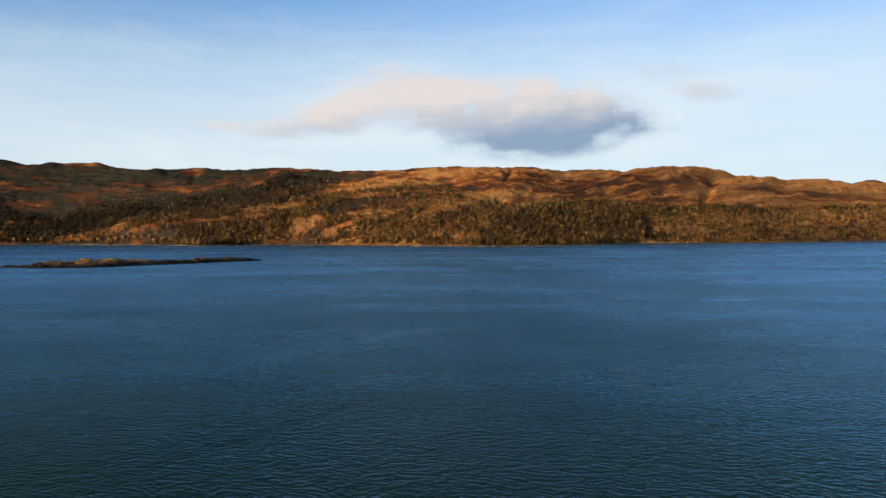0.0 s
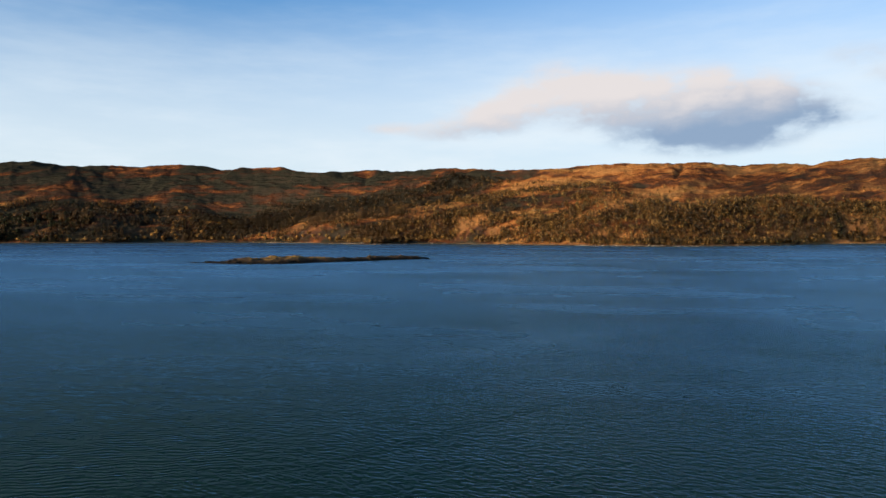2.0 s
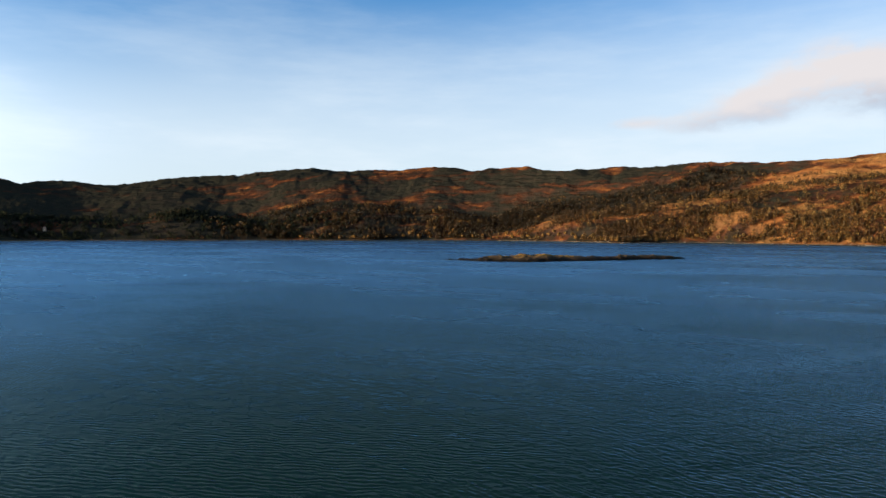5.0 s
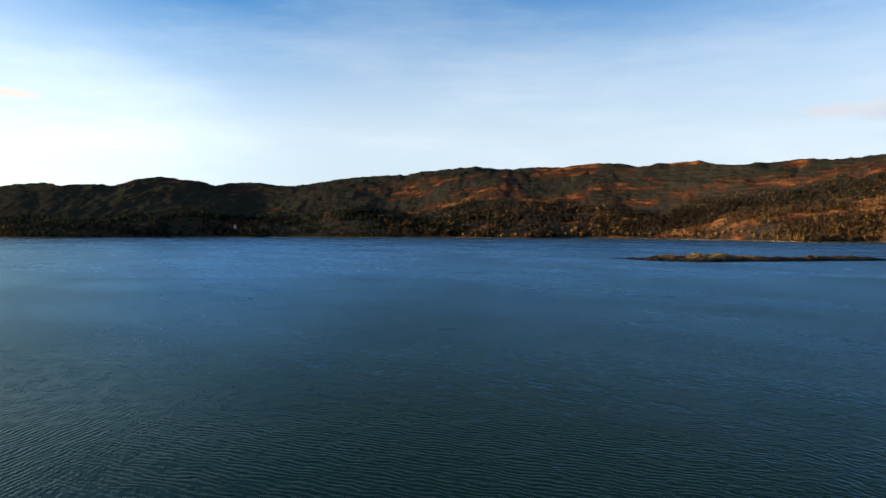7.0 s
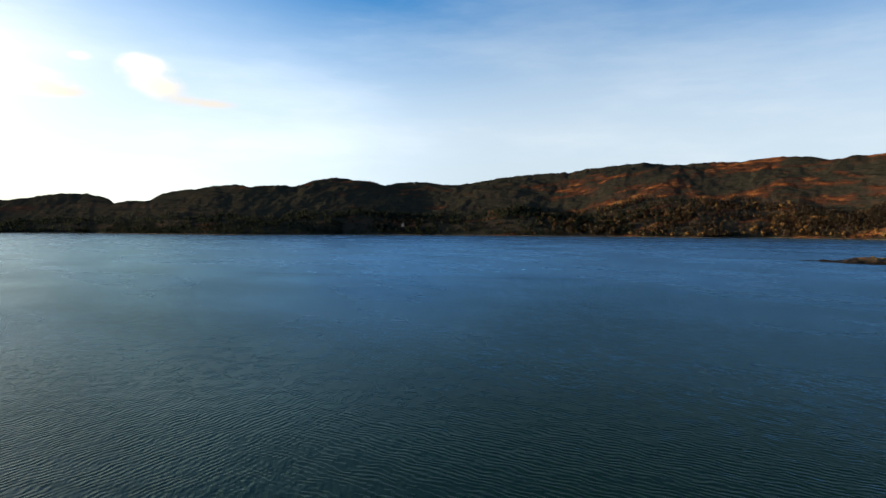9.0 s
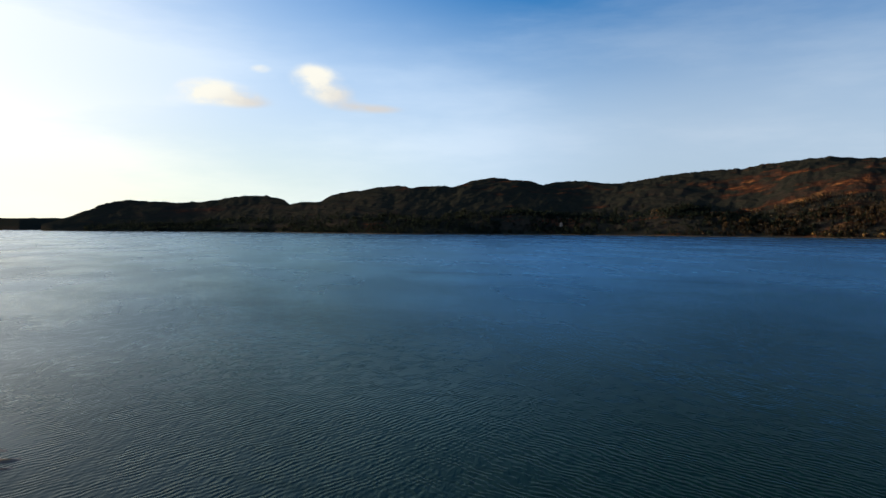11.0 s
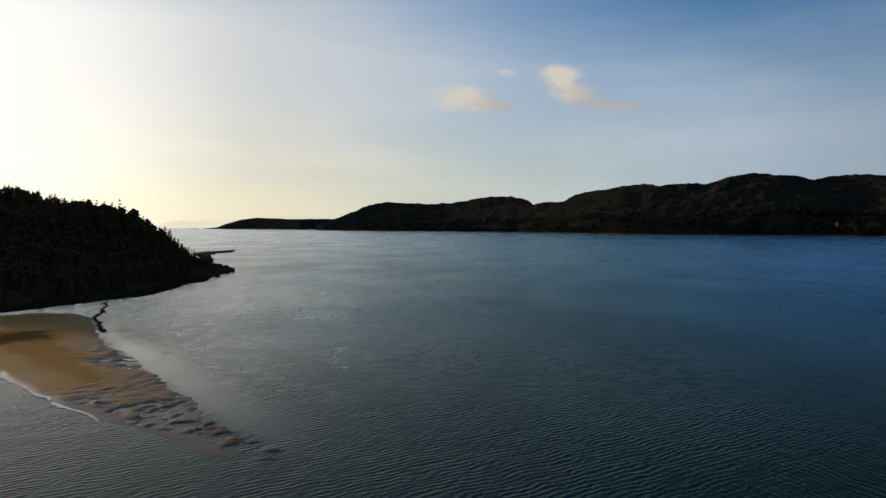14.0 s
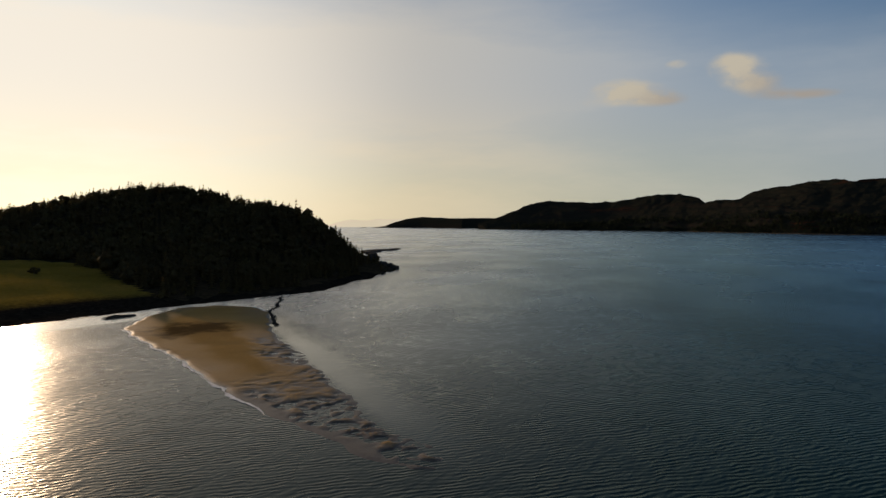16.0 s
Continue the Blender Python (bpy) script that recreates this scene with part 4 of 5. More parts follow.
def broadleaf(seed, height=10.0, spread=4.2, clumps=13, tuft=(0.19, 0.31), corners=4):
    """Trunk and crown of one thin-leaved autumn tree."""
    rng = np.random.default_rng(seed)
    fork = height * rng.uniform(0.2, 0.32)
    wood = [tube([(0, 0, -0.6), (rng.uniform(-0.2, 0.2), rng.uniform(-0.2, 0.2), fork), (rng.uniform(-0.6, 0.6), rng.uniform(-0.6, 0.6), height * 0.75)], (0.26, 0.2, 0.06), 5)]
    for j in range(4):
        a = j * 1.57 + rng.uniform(-0.5, 0.5)
        out = spread * rng.uniform(0.5, 0.8)
        wood.append(tube([(0, 0, fork * rng.uniform(0.8, 1.5)), (math.cos(a) * out * 0.5, math.sin(a) * out * 0.5, height * 0.5), (math.cos(a) * out, math.sin(a) * out, height * rng.uniform(0.6, 0.8))], (0.13, 0.09, 0.03), 3))
    crown = []
    for j in range(clumps):
        d = rng.normal(size=3)
        d = d / np.linalg.norm(d) * rng.uniform(0.45, 1.0) ** 0.6
        top = 0.62 * height + 0.36 * height * d[2]
        wide = spread * (0.75 + 0.35 * rng.uniform()) * (1 - 0.35 * max(d[2], 0))
        crown.append(clump(rng, np.array((d[0] * wide, d[1] * wide, top)), height * rng.uniform(*tuft), corners))
    return merged(wood), merged(crown)


def twiggy(seed, height=11.0, spread=3.2, sprays=15):
    """Trunk and crown of one leafless tree far off: fans of twigs that rise and spread from the stem."""
    rng = np.random.default_rng(seed)
    wood = tube([(0, 0, -0.8), (rng.uniform(-0.3, 0.3), rng.uniform(-0.3, 0.3), height * 0.7)], (0.24, 0.05), 3)
    verts, faces = [], []
    for j in range(sprays):
        a = 2.4 * j + rng.uniform(-0.5, 0.5)
        f = (j + 0.5) / sprays
        out = np.array((math.cos(a), math.sin(a), 0.0))
        rise = rng.uniform(0.5, 1.5) if f < 0.6 else rng.uniform(1.2, 3.0)
        way = out + np.array((0, 0, rise))
        way = way / np.linalg.norm(way)
        foot = out * spread * rng.uniform(0.0, 0.5) + np.array((0, 0, height * (0.12 + 0.5 * f)))
        long, wide = height * rng.uniform(0.26, 0.40), height * rng.uniform(0.07, 0.13)
        across = np.cross(way, rng.normal(size=3))
        across = across / np.linalg.norm(across) * wide
        mid = foot + way * long * rng.uniform(0.5, 0.7)
        n = 4 * j
        verts += [foot, mid + across, foot + way * long, mid - across]
        faces += [(n, n + 1, n + 2), (n, n + 2, n + 3)]
    return wood, (np.array(verts), np.array(faces))


def soft_normals(me, verts, models, places):
    """Shade each crown as one rounded mass of twigs, not as separate blades."""
    out = []
    for i, (x, y, z, turn, size, tall) in enumerate(places):
        v = models[i % len(models)][0]
        n = np.stack([v[:, 0] * 0.3, v[:, 1] * 0.3, 0.06 * v[:, 2] + 0.02], -1)
        c, s = math.cos(turn), math.sin(turn)
        out.append(np.stack([n[:, 0] * c - n[:, 1] * s, n[:, 0] * s + n[:, 1] * c, n[:, 2]], -1))
    n = np.concatenate(out)
    n = n / np.linalg.norm(n, axis=1)[:, None]
    me.attributes.new("custom_normal", "FLOAT_VECTOR", "POINT").data.foreach_set("vector", n.ravel().astype(np.float32))


def conifer(seed, height=12.0, spread=2.6, tiers=9, tuft=6):
    """Trunk and crown of one spruce: whorls of drooping, ragged boughs."""
    rng = np.random.default_rng(seed)
    wood = tube([(0, 0, -0.8), (0, 0, height * 0.5), (0, 0, height * 0.97)], (0.22, 0.14, 0.02), 5)
    crown = []
    for k in range(tiers):
        f = (k + 0.4) / tiers
        z = height * (0.12 + 0.86 * f)
        reach = spread * (1 - f) ** 0.75 * rng.uniform(0.8, 1.15) + 0.3
        for j in range(tuft if k < tiers - 2 else 4):
            a = 6.283 * j / tuft + k * 0.7 + rng.uniform(-0.3, 0.3)
            r = reach * rng.uniform(0.7, 1.2)
            w = 0.30 * reach + 0.18
            ca, sa = math.cos(a), math.sin(a)
            drop = r * rng.uniform(0.2, 0.5)
            v = np.array([(0, 0, z + 0.5), (ca * r * 0.55 - sa * w, sa * r * 0.55 + ca * w, z - drop * 0.45), (ca * r, sa * r, z - drop), (ca * r * 0.55 + sa * w, sa * r * 0.55 - ca * w, z - drop * 0.45), (ca * r * 0.4, sa * r * 0.4, z - drop * 0.3 - 0.55)])
            crown.append((v, np.array([(0, 1, 2), (0, 2, 3), (4, 2, 1), (4, 3, 2)])))
    crown.append((np.array([(0.5, 0, height * 0.85), (-0.28, 0.42, height * 0.85), (-0.28, -0.42, height * 0.85), (0, 0, height * 1.01)]), np.array([(0, 1, 3), (1, 2, 3), (2, 0, 3)])))
    return wood, merged(crown)


def scatter(name, models, places, material, label, category, soft=False):
    """One joined mesh of many plants; places are rows of x, y, z, turn, scale, stretch."""
    verts, faces, n = [], [], 0
    for i, (x, y, z, turn, size, tall) in enumerate(places):
        v, f = models[i % len(models)]
        c, s = math.cos(turn) * size, math.sin(turn) * size
        verts.append(np.stack([v[:, 0] * c - v[:, 1] * s + x, v[:, 0] * s + v[:, 1] * c + y, v[:, 2] * size * tall + z], -1))
        faces.append(f + n)
        n += len(v)
    me = mesh_of(name, np.concatenate(verts), np.concatenate(faces), material, True)
    if soft:
        soft_normals(me, verts, models, places)
    return tagged(new(name, me), label, category, kind="stuff")


def bark_material():
    m, nodes, links, b = shader("grey_bark")
    fine = noise_node(nodes, links, where(nodes), 3.0, 4, 0.6)
    links.new(ramp(nodes, links, fine, [(0.3, (0.05, 0.04, 0.03)), (0.7, (0.16, 0.135, 0.11))]), b.inputs["Base Color"])
    b.inputs["Roughness"].default_value = 0.9
    return m


BARK = bark_material()
BROAD = [broadleaf(100 + i, 11.0 + 0.8 * (i % 3), 4.4 + 0.4 * (i % 4)) for i in range(8)]
WOODLAND = [broadleaf(150 + i, 10.5 + 0.9 * (i % 3), 4.4 + 0.4 * (i % 4), 7, (0.25, 0.38), 3) for i in range(10)]
BARE = [twiggy(170 + i, 10.5 + 0.9 * (i % 4), 3.0 + 0.4 * (i % 3)) for i in range(12)]
YOUNG_FIRS = [conifer(220 + i, 9.0 + 1.2 * (i % 4), 2.7 + 0.35 * (i % 3), 6, 5) for i in range(6)]
FIRS = [conifer(200 + i, 9.0 + 1.2 * (i % 4), 2.7 + 0.35 * (i % 3), 8, 7) for i in range(6)]

def tree_cover(az, r, x, y):
    """Chance of a tree, 0 to 1, and how far the stand's colour is darkened for shade: a dense wood on the eastern
    shoulder, scattered trees on the bracken, a shade-toned wood in the hollow behind.
    """
    s = foot_line(az)
    v = r - s
    c = np.clip(v / (knots(RIDGE, az) - s), 0, 1)
    q = np.radians(az) * 1700.0
    wander = 26 * fbm(x, y, 90, 3, 301)
    low = smooth(6, 16, r - knots(SHORE, az))
    patchy = smooth(-0.3, 0.4, fbm(q, v * 1.6 + 0.3 * q, 75, 3, 305))
    brow, d = shoulder(WOODED_SHOULDER, az)
    east = smooth(d - 14, d - 62, v + 1.3 * wander) * smooth(8, -3, az + 0.03 * (v - 0.5 * d)) * (0.35 + 0.45 * patchy)
    rows_of = smooth(-0.1, 0.45, fbm(q * 0.35, v + 0.3 * q, 46, 3, 307))
    brow, d = shoulder(BRACKEN_SHOULDER, az)
    bracken = smooth(d - 4, d - 50, v + 0.4 * wander) * smooth(-4, 4, az) * smooth(30, 22, az) * (0.08 + 0.7 * rows_of)
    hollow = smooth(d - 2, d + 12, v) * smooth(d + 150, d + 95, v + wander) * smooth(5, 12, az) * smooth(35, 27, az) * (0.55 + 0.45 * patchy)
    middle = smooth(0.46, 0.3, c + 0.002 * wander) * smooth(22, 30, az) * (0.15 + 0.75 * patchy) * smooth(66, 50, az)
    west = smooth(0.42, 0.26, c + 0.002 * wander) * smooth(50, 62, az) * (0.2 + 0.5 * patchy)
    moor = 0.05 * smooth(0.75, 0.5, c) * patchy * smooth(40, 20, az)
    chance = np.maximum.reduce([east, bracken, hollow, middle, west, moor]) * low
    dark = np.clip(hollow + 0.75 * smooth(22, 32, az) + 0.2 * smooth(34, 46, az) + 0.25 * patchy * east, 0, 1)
    return chance, dark


def far_woods():
    rng = np.random.default_rng(7)
    count = 118000
    az, u = rng.uniform(-36, 99, count), rng.uniform(0.0, 0.78, count) ** 1.1
    r = knots(SHORE, az) + 5 + u * (knots(RIDGE, az) - knots(SHORE, az))
    x, y = CX - np.sin(np.radians(az)) * r, CY + np.cos(np.radians(az)) * r
    chance, gloom = tree_cover(az, r, x, y)
    keep = rng.uniform(size=count) < chance * np.where(az > 55, 0.5, 1.0)
    az, r, x, y, u, gloom = az[keep], r[keep], x[keep], y[keep], u[keep], gloom[keep]
    z = far_land(az, r)
    size = (0.5 + 0.75 * rng.uniform(size=len(x)) ** 1.4) * (1 - 0.3 * smooth(0.35, 0.7, u))
    rows = np.stack([x, y, z - 0.5, rng.uniform(0, 6.28, len(x)), size, rng.uniform(0.85, 1.2, len(x))], -1)
    # olive-brown birches to the east, brown oaks and ones darkened for shade in the hollow, evergreens to the west
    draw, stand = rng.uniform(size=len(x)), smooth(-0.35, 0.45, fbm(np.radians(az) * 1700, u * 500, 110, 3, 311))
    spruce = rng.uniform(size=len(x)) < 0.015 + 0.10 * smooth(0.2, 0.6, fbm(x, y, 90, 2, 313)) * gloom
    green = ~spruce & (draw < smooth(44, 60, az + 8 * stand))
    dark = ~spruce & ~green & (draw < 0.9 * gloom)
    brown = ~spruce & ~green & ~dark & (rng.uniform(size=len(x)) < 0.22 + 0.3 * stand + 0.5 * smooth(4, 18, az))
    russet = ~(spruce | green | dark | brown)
    crowns = [c for _, c in BARE]
    scatter("far_wood", crowns, rows[russet], WOOD_LEAF, "olive-brown bare birch and oak wood on the hillside", "wood", True)
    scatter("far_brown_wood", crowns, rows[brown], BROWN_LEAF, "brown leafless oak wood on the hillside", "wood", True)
    scatter("far_shaded_wood", crowns, rows[dark], SHADE_LEAF, "bare oak wood on the hillside, its colour darkened for shade", "wood", True)
    scatter("far_evergreen_wood", crowns, rows[green], GREEN_LEAF, "dark evergreen scrub on the western hills", "wood", True)
    scatter("far_wood_trunks", [w for w, _ in BARE], rows[~spruce][::5], BARK, "grey tree trunks of the hillside wood", "wood")
    scatter("far_spruces", [c for _, c in YOUNG_FIRS], rows[spruce], GREEN_LEAF, "dark evergreen trees among the hillside wood", "wood")


far_woods()


def planted(name, model, leaf, label, group, category):
    """One tree as a thing: an empty at its foot with trunk and crown."""
    wood, crown = model
    tree = tagged(new(name), label, category, group)
    part("trunk", mesh_of("trunk", *wood, BARK, False), tree)
    part("crown", mesh_of("crown", *crown, leaf, True), tree)
    return tree


def shore_trees():
    rng = np.random.default_rng(11)
    models = [planted("birch_tree", m, WOOD_LEAF, "bare russet birch tree at the water's edge", "shore trees", "tree") for m in BROAD[:6]]
    for i, az in enumerate(np.linspace(-27, 44, 150)):
        az = az + rng.uniform(-0.2, 0.2)
        r = float(knots(SHORE, az)) + rng.uniform(14, 32)
        x, y = CX - math.sin(radians(az)) * r, CY + math.cos(radians(az)) * r
        m = pose(x, y, float(far_land(np.array(az), np.array(r))) - 0.3, 0, 0, rng.uniform(0, 360)) @ Matrix.Scale(rng.uniform(0.5, 1.0), 4)
        if i < len(models):
            models[i].matrix_world = m
        else:
            ob = copy_thing(models[i % len(models)], m)
            ob.matrix_basis = m


shore_trees()


def headland_woods():
    rng = np.random.default_rng(13)
    x, y = rng.uniform(-780, -200, 24000), rng.uniform(-700, -130, 24000)
    d, w = coast_distance(x, y), wooded(x, y)
    keep = (d > np.where((x < -440) & (x > -580), 9, 15) + 7 * value_noise(x / 15, y / 15, 411)) & (w > 4 * value_noise(x / 12, y / 12, 412)) & (x + 0.5 * y < -300)
    keep &= ~((x < -580) & (d < 20)) & (rng.uniform(size=len(x)) < 0.56)
    x, y = x[keep], y[keep]
    z = near_land(x, y)
    size = rng.uniform(0.55, 0.92, len(x)) * (0.8 + 0.2 * smooth(16, 50, coast_distance(x, y))) * np.where(rng.uniform(size=len(x)) < 0.03, 1.2, 1.0)
    size = size * (1 + 0.72 * np.exp(-((x + 514) / 38) ** 2 - ((y + 195) / 24) ** 2))  # old trees on the point
    rows = np.stack([x, y, z - 0.2, rng.uniform(0, 6.28, len(x)), size, rng.uniform(0.9, 1.15, len(x))], -1)
    order = np.argsort(coast_distance(x, y))
    near, rest = rows[order[:240]], rows[order[240:]]
    round_headed = rng.uniform(size=len(rest)) < 0.25
    pines = rest[round_headed] * np.array([1, 1, 1, 1, 0.85, 0.9])
    scatter("pine_wood", [c for _, c in WOODLAND], pines, FIR_LEAF, "round-headed dark pines among the headland spruces", "wood")
    rest = rest[~round_headed]
    scatter("spruce_wood", [c for _, c in YOUNG_FIRS], rest, FIR_LEAF, "dense dark spruce wood covering the headland", "wood")
    scatter("spruce_wood_trunks", [c for c, _ in FIRS], rest[::4] * np.array([1, 1, 1, 1, 1, 0.7]), BARK, "spruce trunks inside the headland wood", "wood")
    models = [planted("spruce_tree", m, FIR_LEAF, "dark spruce tree at the edge of the headland", "headland spruces", "tree") for m in FIRS]
    for i, (px, py, pz, turn, k, tall) in enumerate(near):
        m = pose(px, py, pz, 0, 0, math.degrees(turn)) @ Matrix.Diagonal((k, k, k * tall, 1))
        ob = models[i] if i < len(models) else copy_thing(models[i % len(models)], m)
        ob.matrix_basis = m


headland_woods()

# ---- clouds, far beyond the hills ----
def cloud_material(name, lobes, bright, shade, tilt, strength):
    """Glowing vapour: soft lobes (x, y, half-width, half-height, weight) eaten into by noise, its sunlit and shaded
    sides painted in, greyer on its far lower side.
    """
    m, nodes, links, b = shader(name)
    nodes.remove(b)
    p = nodes.new("ShaderNodeTexCoord").outputs["Object"]
    warp = nodes.new("ShaderNodeTexNoise")
    warp.inputs["Scale"].default_value, warp.inputs["Detail"].default_value = 0.0075, 6
    mp = nodes.new("ShaderNodeMapping")
    mp.inputs["Scale"].default_value = (0.45, 1.0, 1.0)
    links.new(p, mp.inputs["Vector"])
    links.new(mp.outputs[0], warp.inputs["Vector"])
    sep = nodes.new("ShaderNodeSeparateXYZ")
    links.new(p, sep.inputs[0])
    total = None
    for x, y, w, h, weight in lobes:
        ex = maths(nodes, links, "MULTIPLY", maths(nodes, links, "SUBTRACT", sep.outputs["X"], x), 1 / w)
        ey = maths(nodes, links, "MULTIPLY", maths(nodes, links, "SUBTRACT", sep.outputs["Y"], y), 1 / h)
        r2 = maths(nodes, links, "ADD", maths(nodes, links, "POWER", maths(nodes, links, "ABSOLUTE", ex), 2.0), maths(nodes, links, "POWER", maths(nodes, links, "ABSOLUTE", ey), 2.0))
        g = maths(nodes, links, "MULTIPLY", maths(nodes, links, "EXPONENT", maths(nodes, links, "MULTIPLY", r2, -1.1)), weight)
        total = g if total is None else maths(nodes, links, "ADD", total, g)
    density = maths(nodes, links, "MULTIPLY", total, span(nodes, links, warp.outputs["Fac"], 0.3, 0.7, 0.5, 1.5))
    alpha = maths(nodes, links, "MULTIPLY", span(nodes, links, density, 0.04, 1.05, 0.0, 0.97), span(nodes, links, total, 0.06, 0.3))
    lit = maths(nodes, links, "ADD", maths(nodes, links, "MULTIPLY_ADD", sep.outputs["X"], tilt[0], maths(nodes, links, "MULTIPLY", sep.outputs["Y"], tilt[1])), maths(nodes, links, "MULTIPLY_ADD", warp.outputs["Fac"], 0.9, tilt[2] + 0.25))
    col = blend(nodes, links, span(nodes, links, lit, 0.0, 1.0), shade, bright)
    glow = nodes.new("ShaderNodeEmission")
    links.new(col, glow.inputs["Color"])
    glow.inputs["Strength"].default_value = strength
    clear = nodes.new("ShaderNodeBsdfTransparent")
    mix = nodes.new("ShaderNodeMixShader")
    links.new(alpha, mix.inputs[0])
    links.new(clear.outputs[0], mix.inputs[1])
    links.new(glow.outputs[0], mix.inputs[2])
    links.new(mix.outputs[0], nodes["Material Output"].inputs["Surface"])
    return m


def cloud(az, el, lobes, bright, shade, tilt, strength, label, group=""):
    """A bank of vapour about 4.6 km off, with a rounded front, its outline following its lobes."""
    far = 4600.0
    eye = Vector((CX, CY, EYE))
    way = Vector((-math.sin(radians(az)) * math.cos(radians(el)), math.cos(radians(az)) * math.cos(radians(el)), math.sin(radians(el))))
    xs = np.arange(min(l[0] - 2.2 * l[2] for l in lobes), max(l[0] + 2.2 * l[2] for l in lobes), 8.0)
    ys = np.arange(min(l[1] - 2.2 * l[3] for l in lobes), max(l[1] + 2.2 * l[3] for l in lobes), 6.0)
    x, y = np.meshgrid(xs, ys, indexing="ij")
    total = sum(l[4] * np.exp(-1.1 * (((x - l[0]) / l[2]) ** 2 + ((y - l[1]) / l[3]) ** 2)) for l in lobes)
    z = 60 * np.clip(total, 0, 1.2) + 14 * fbm(x, y, 60, 3, 501)
    faces = grid_faces(len(xs), len(ys))
    faces = faces[(total.ravel()[faces] > 0.05).all(1)]
    used = np.unique(faces)
    index = np.zeros(total.size, int)
    index[used] = np.arange(len(used))
    verts = np.stack([x, y, z], -1).reshape(-1, 3)[used]
    ob = new("cloud", mesh_of("cloud", verts, index[faces], cloud_material("cloud_vapour", lobes, bright, shade, tilt, strength)))
    ob.matrix_world = look(tuple(eye + way * far), tuple(eye + way * far * 2))
    return tagged(ob, label, "cloud", group)


D = 80.3  # metres to a degree at the clouds' distance
cloud(0, 9.4, [(-18 * D, -0.8 * D, 220, 40, 0.5), (-12.5 * D, -1.2 * D, 340, 75, 0.55), (-8 * D, 0.2 * D, 330, 130, 0.8), (-3.5 * D, 1.6 * D, 290, 170, 0.85), (0.5 * D, 0.8 * D, 330, 180, 0.9),
               (6.5 * D, -2.2 * D, 430, 120, 0.8), (7.5 * D, 1.2 * D, 420, 150, 1.0), (13.0 * D, 0.3 * D, 330, 110, 0.7), (15.5 * D, -0.9 * D, 320, 70, 0.6), (11 * D, -1.8 * D, 330, 110, 0.55)],
      (0.97, 0.88, 0.83), (0.33, 0.45, 0.62), (-0.0003, 0.0034, -0.08), 0.43, "broad pink-white cloud with a slate blue underside")
cloud(-19.3, 11.3, [(-2.2 * D, 1.2 * D, 220, 80, 0.22), (-0.4 * D, 0.3 * D, 230, 100, 0.24), (1.2 * D, -0.7 * D, 200, 90, 0.3), (2.8 * D, -1.4 * D, 170, 60, 0.2)],
      (0.80, 0.76, 0.74), (0.55, 0.62, 0.72), (0.0, 0.003, 0.1), 0.43, "thin pale wisp of cloud")
cloud(82, 10.8, [(-0.6 * D, 0.9 * D, 110, 68, 0.66), (0.3 * D, 0.3 * D, 140, 88, 0.72), (1.2 * D, -0.6 * D, 140, 60, 0.55), (2.6 * D, -1.5 * D, 150, 36, 0.42), (5.0 * D, -1.6 * D, 170, 32, 0.48), (-4.3 * D, 1.2 * D, 70, 30, 0.5)],
      (1.0, 0.88, 0.66), (0.70, 0.60, 0.48), (-0.0022, 0.0032, 0.1), 0.76, "small bright cream-coloured cloud", "sunlit clouds")
cloud(89.6, 9.9, [(-1.0 * D, 0.3 * D, 140, 66, 0.85), (0.4 * D, 0.1 * D, 190, 62, 0.85), (2.2 * D, -0.5 * D, 150, 40, 0.55), (-2.6 * D, -0.5 * D, 130, 34, 0.4)],
      (1.0, 0.88, 0.66), (0.70, 0.60, 0.48), (-0.0022, 0.0032, 0.1), 0.76, "small bright cream-coloured cloud", "sunlit clouds")

# ---- rocks, house and small things ----
def rock_material(name, dark, light):
    m, nodes, links, b = shader(name)
    p = where(nodes)
    fine = noise_node(nodes, links, p, 0.9, 5, 0.65)
    links.new(ramp(nodes, links, fine, [(0.3, dark), (0.7, light)]), b.inputs["Base Color"])
    b.inputs["Roughness"].default_value = 0.9
    b.inputs["Specular IOR Level"].default_value = 0.15
    bump(nodes, links, fine, b, 0.7, 0.25)
    return m


WEEDY = rock_material("weedy_rock", (0.012, 0.010, 0.007), (0.06, 0.05, 0.035))
PALE = rock_material("pale_stone", (0.16, 0.14, 0.11), (0.42, 0.38, 0.32))


def boulder(seed, length, width, height):
    """A worn, uneven rock, its foot sunk below the water or the ground."""
    rng = np.random.default_rng(seed)
    bm = bmesh.new()
    bmesh.ops.create_icosphere(bm, subdivisions=3, radius=1.0)
    off = rng.uniform(0, 50, 3)
    for v in bm.verts:
        p = v.co.copy()
        k = 1 + 0.34 * noise.noise(p * 1.3 + Vector(off)) + 0.15 * noise.noise(p * 3.1 + Vector(off)) + 0.07 * noise.noise(p * 7 + Vector(off))
        v.co = Vector((p.x * length * k, p.y * width * k, p.z * height * k))
    me = bpy.data.meshes.new("rock")
    bm.to_mesh(me)
    bm.free()
    me.polygons.foreach_set("use_smooth", np.ones(len(me.polygons), bool))
    return me


def rock(me, x, y, z, turn, material, label, name="rock", group="", size=1.0):
    if not me.materials:
        me.materials.append(material)
    ob = new(name, me)
    ob.matrix_world = pose(x, y, z, 0, 0, turn) @ Matrix.Scale(size, 4)
    return tagged(ob, label, "rock", group)


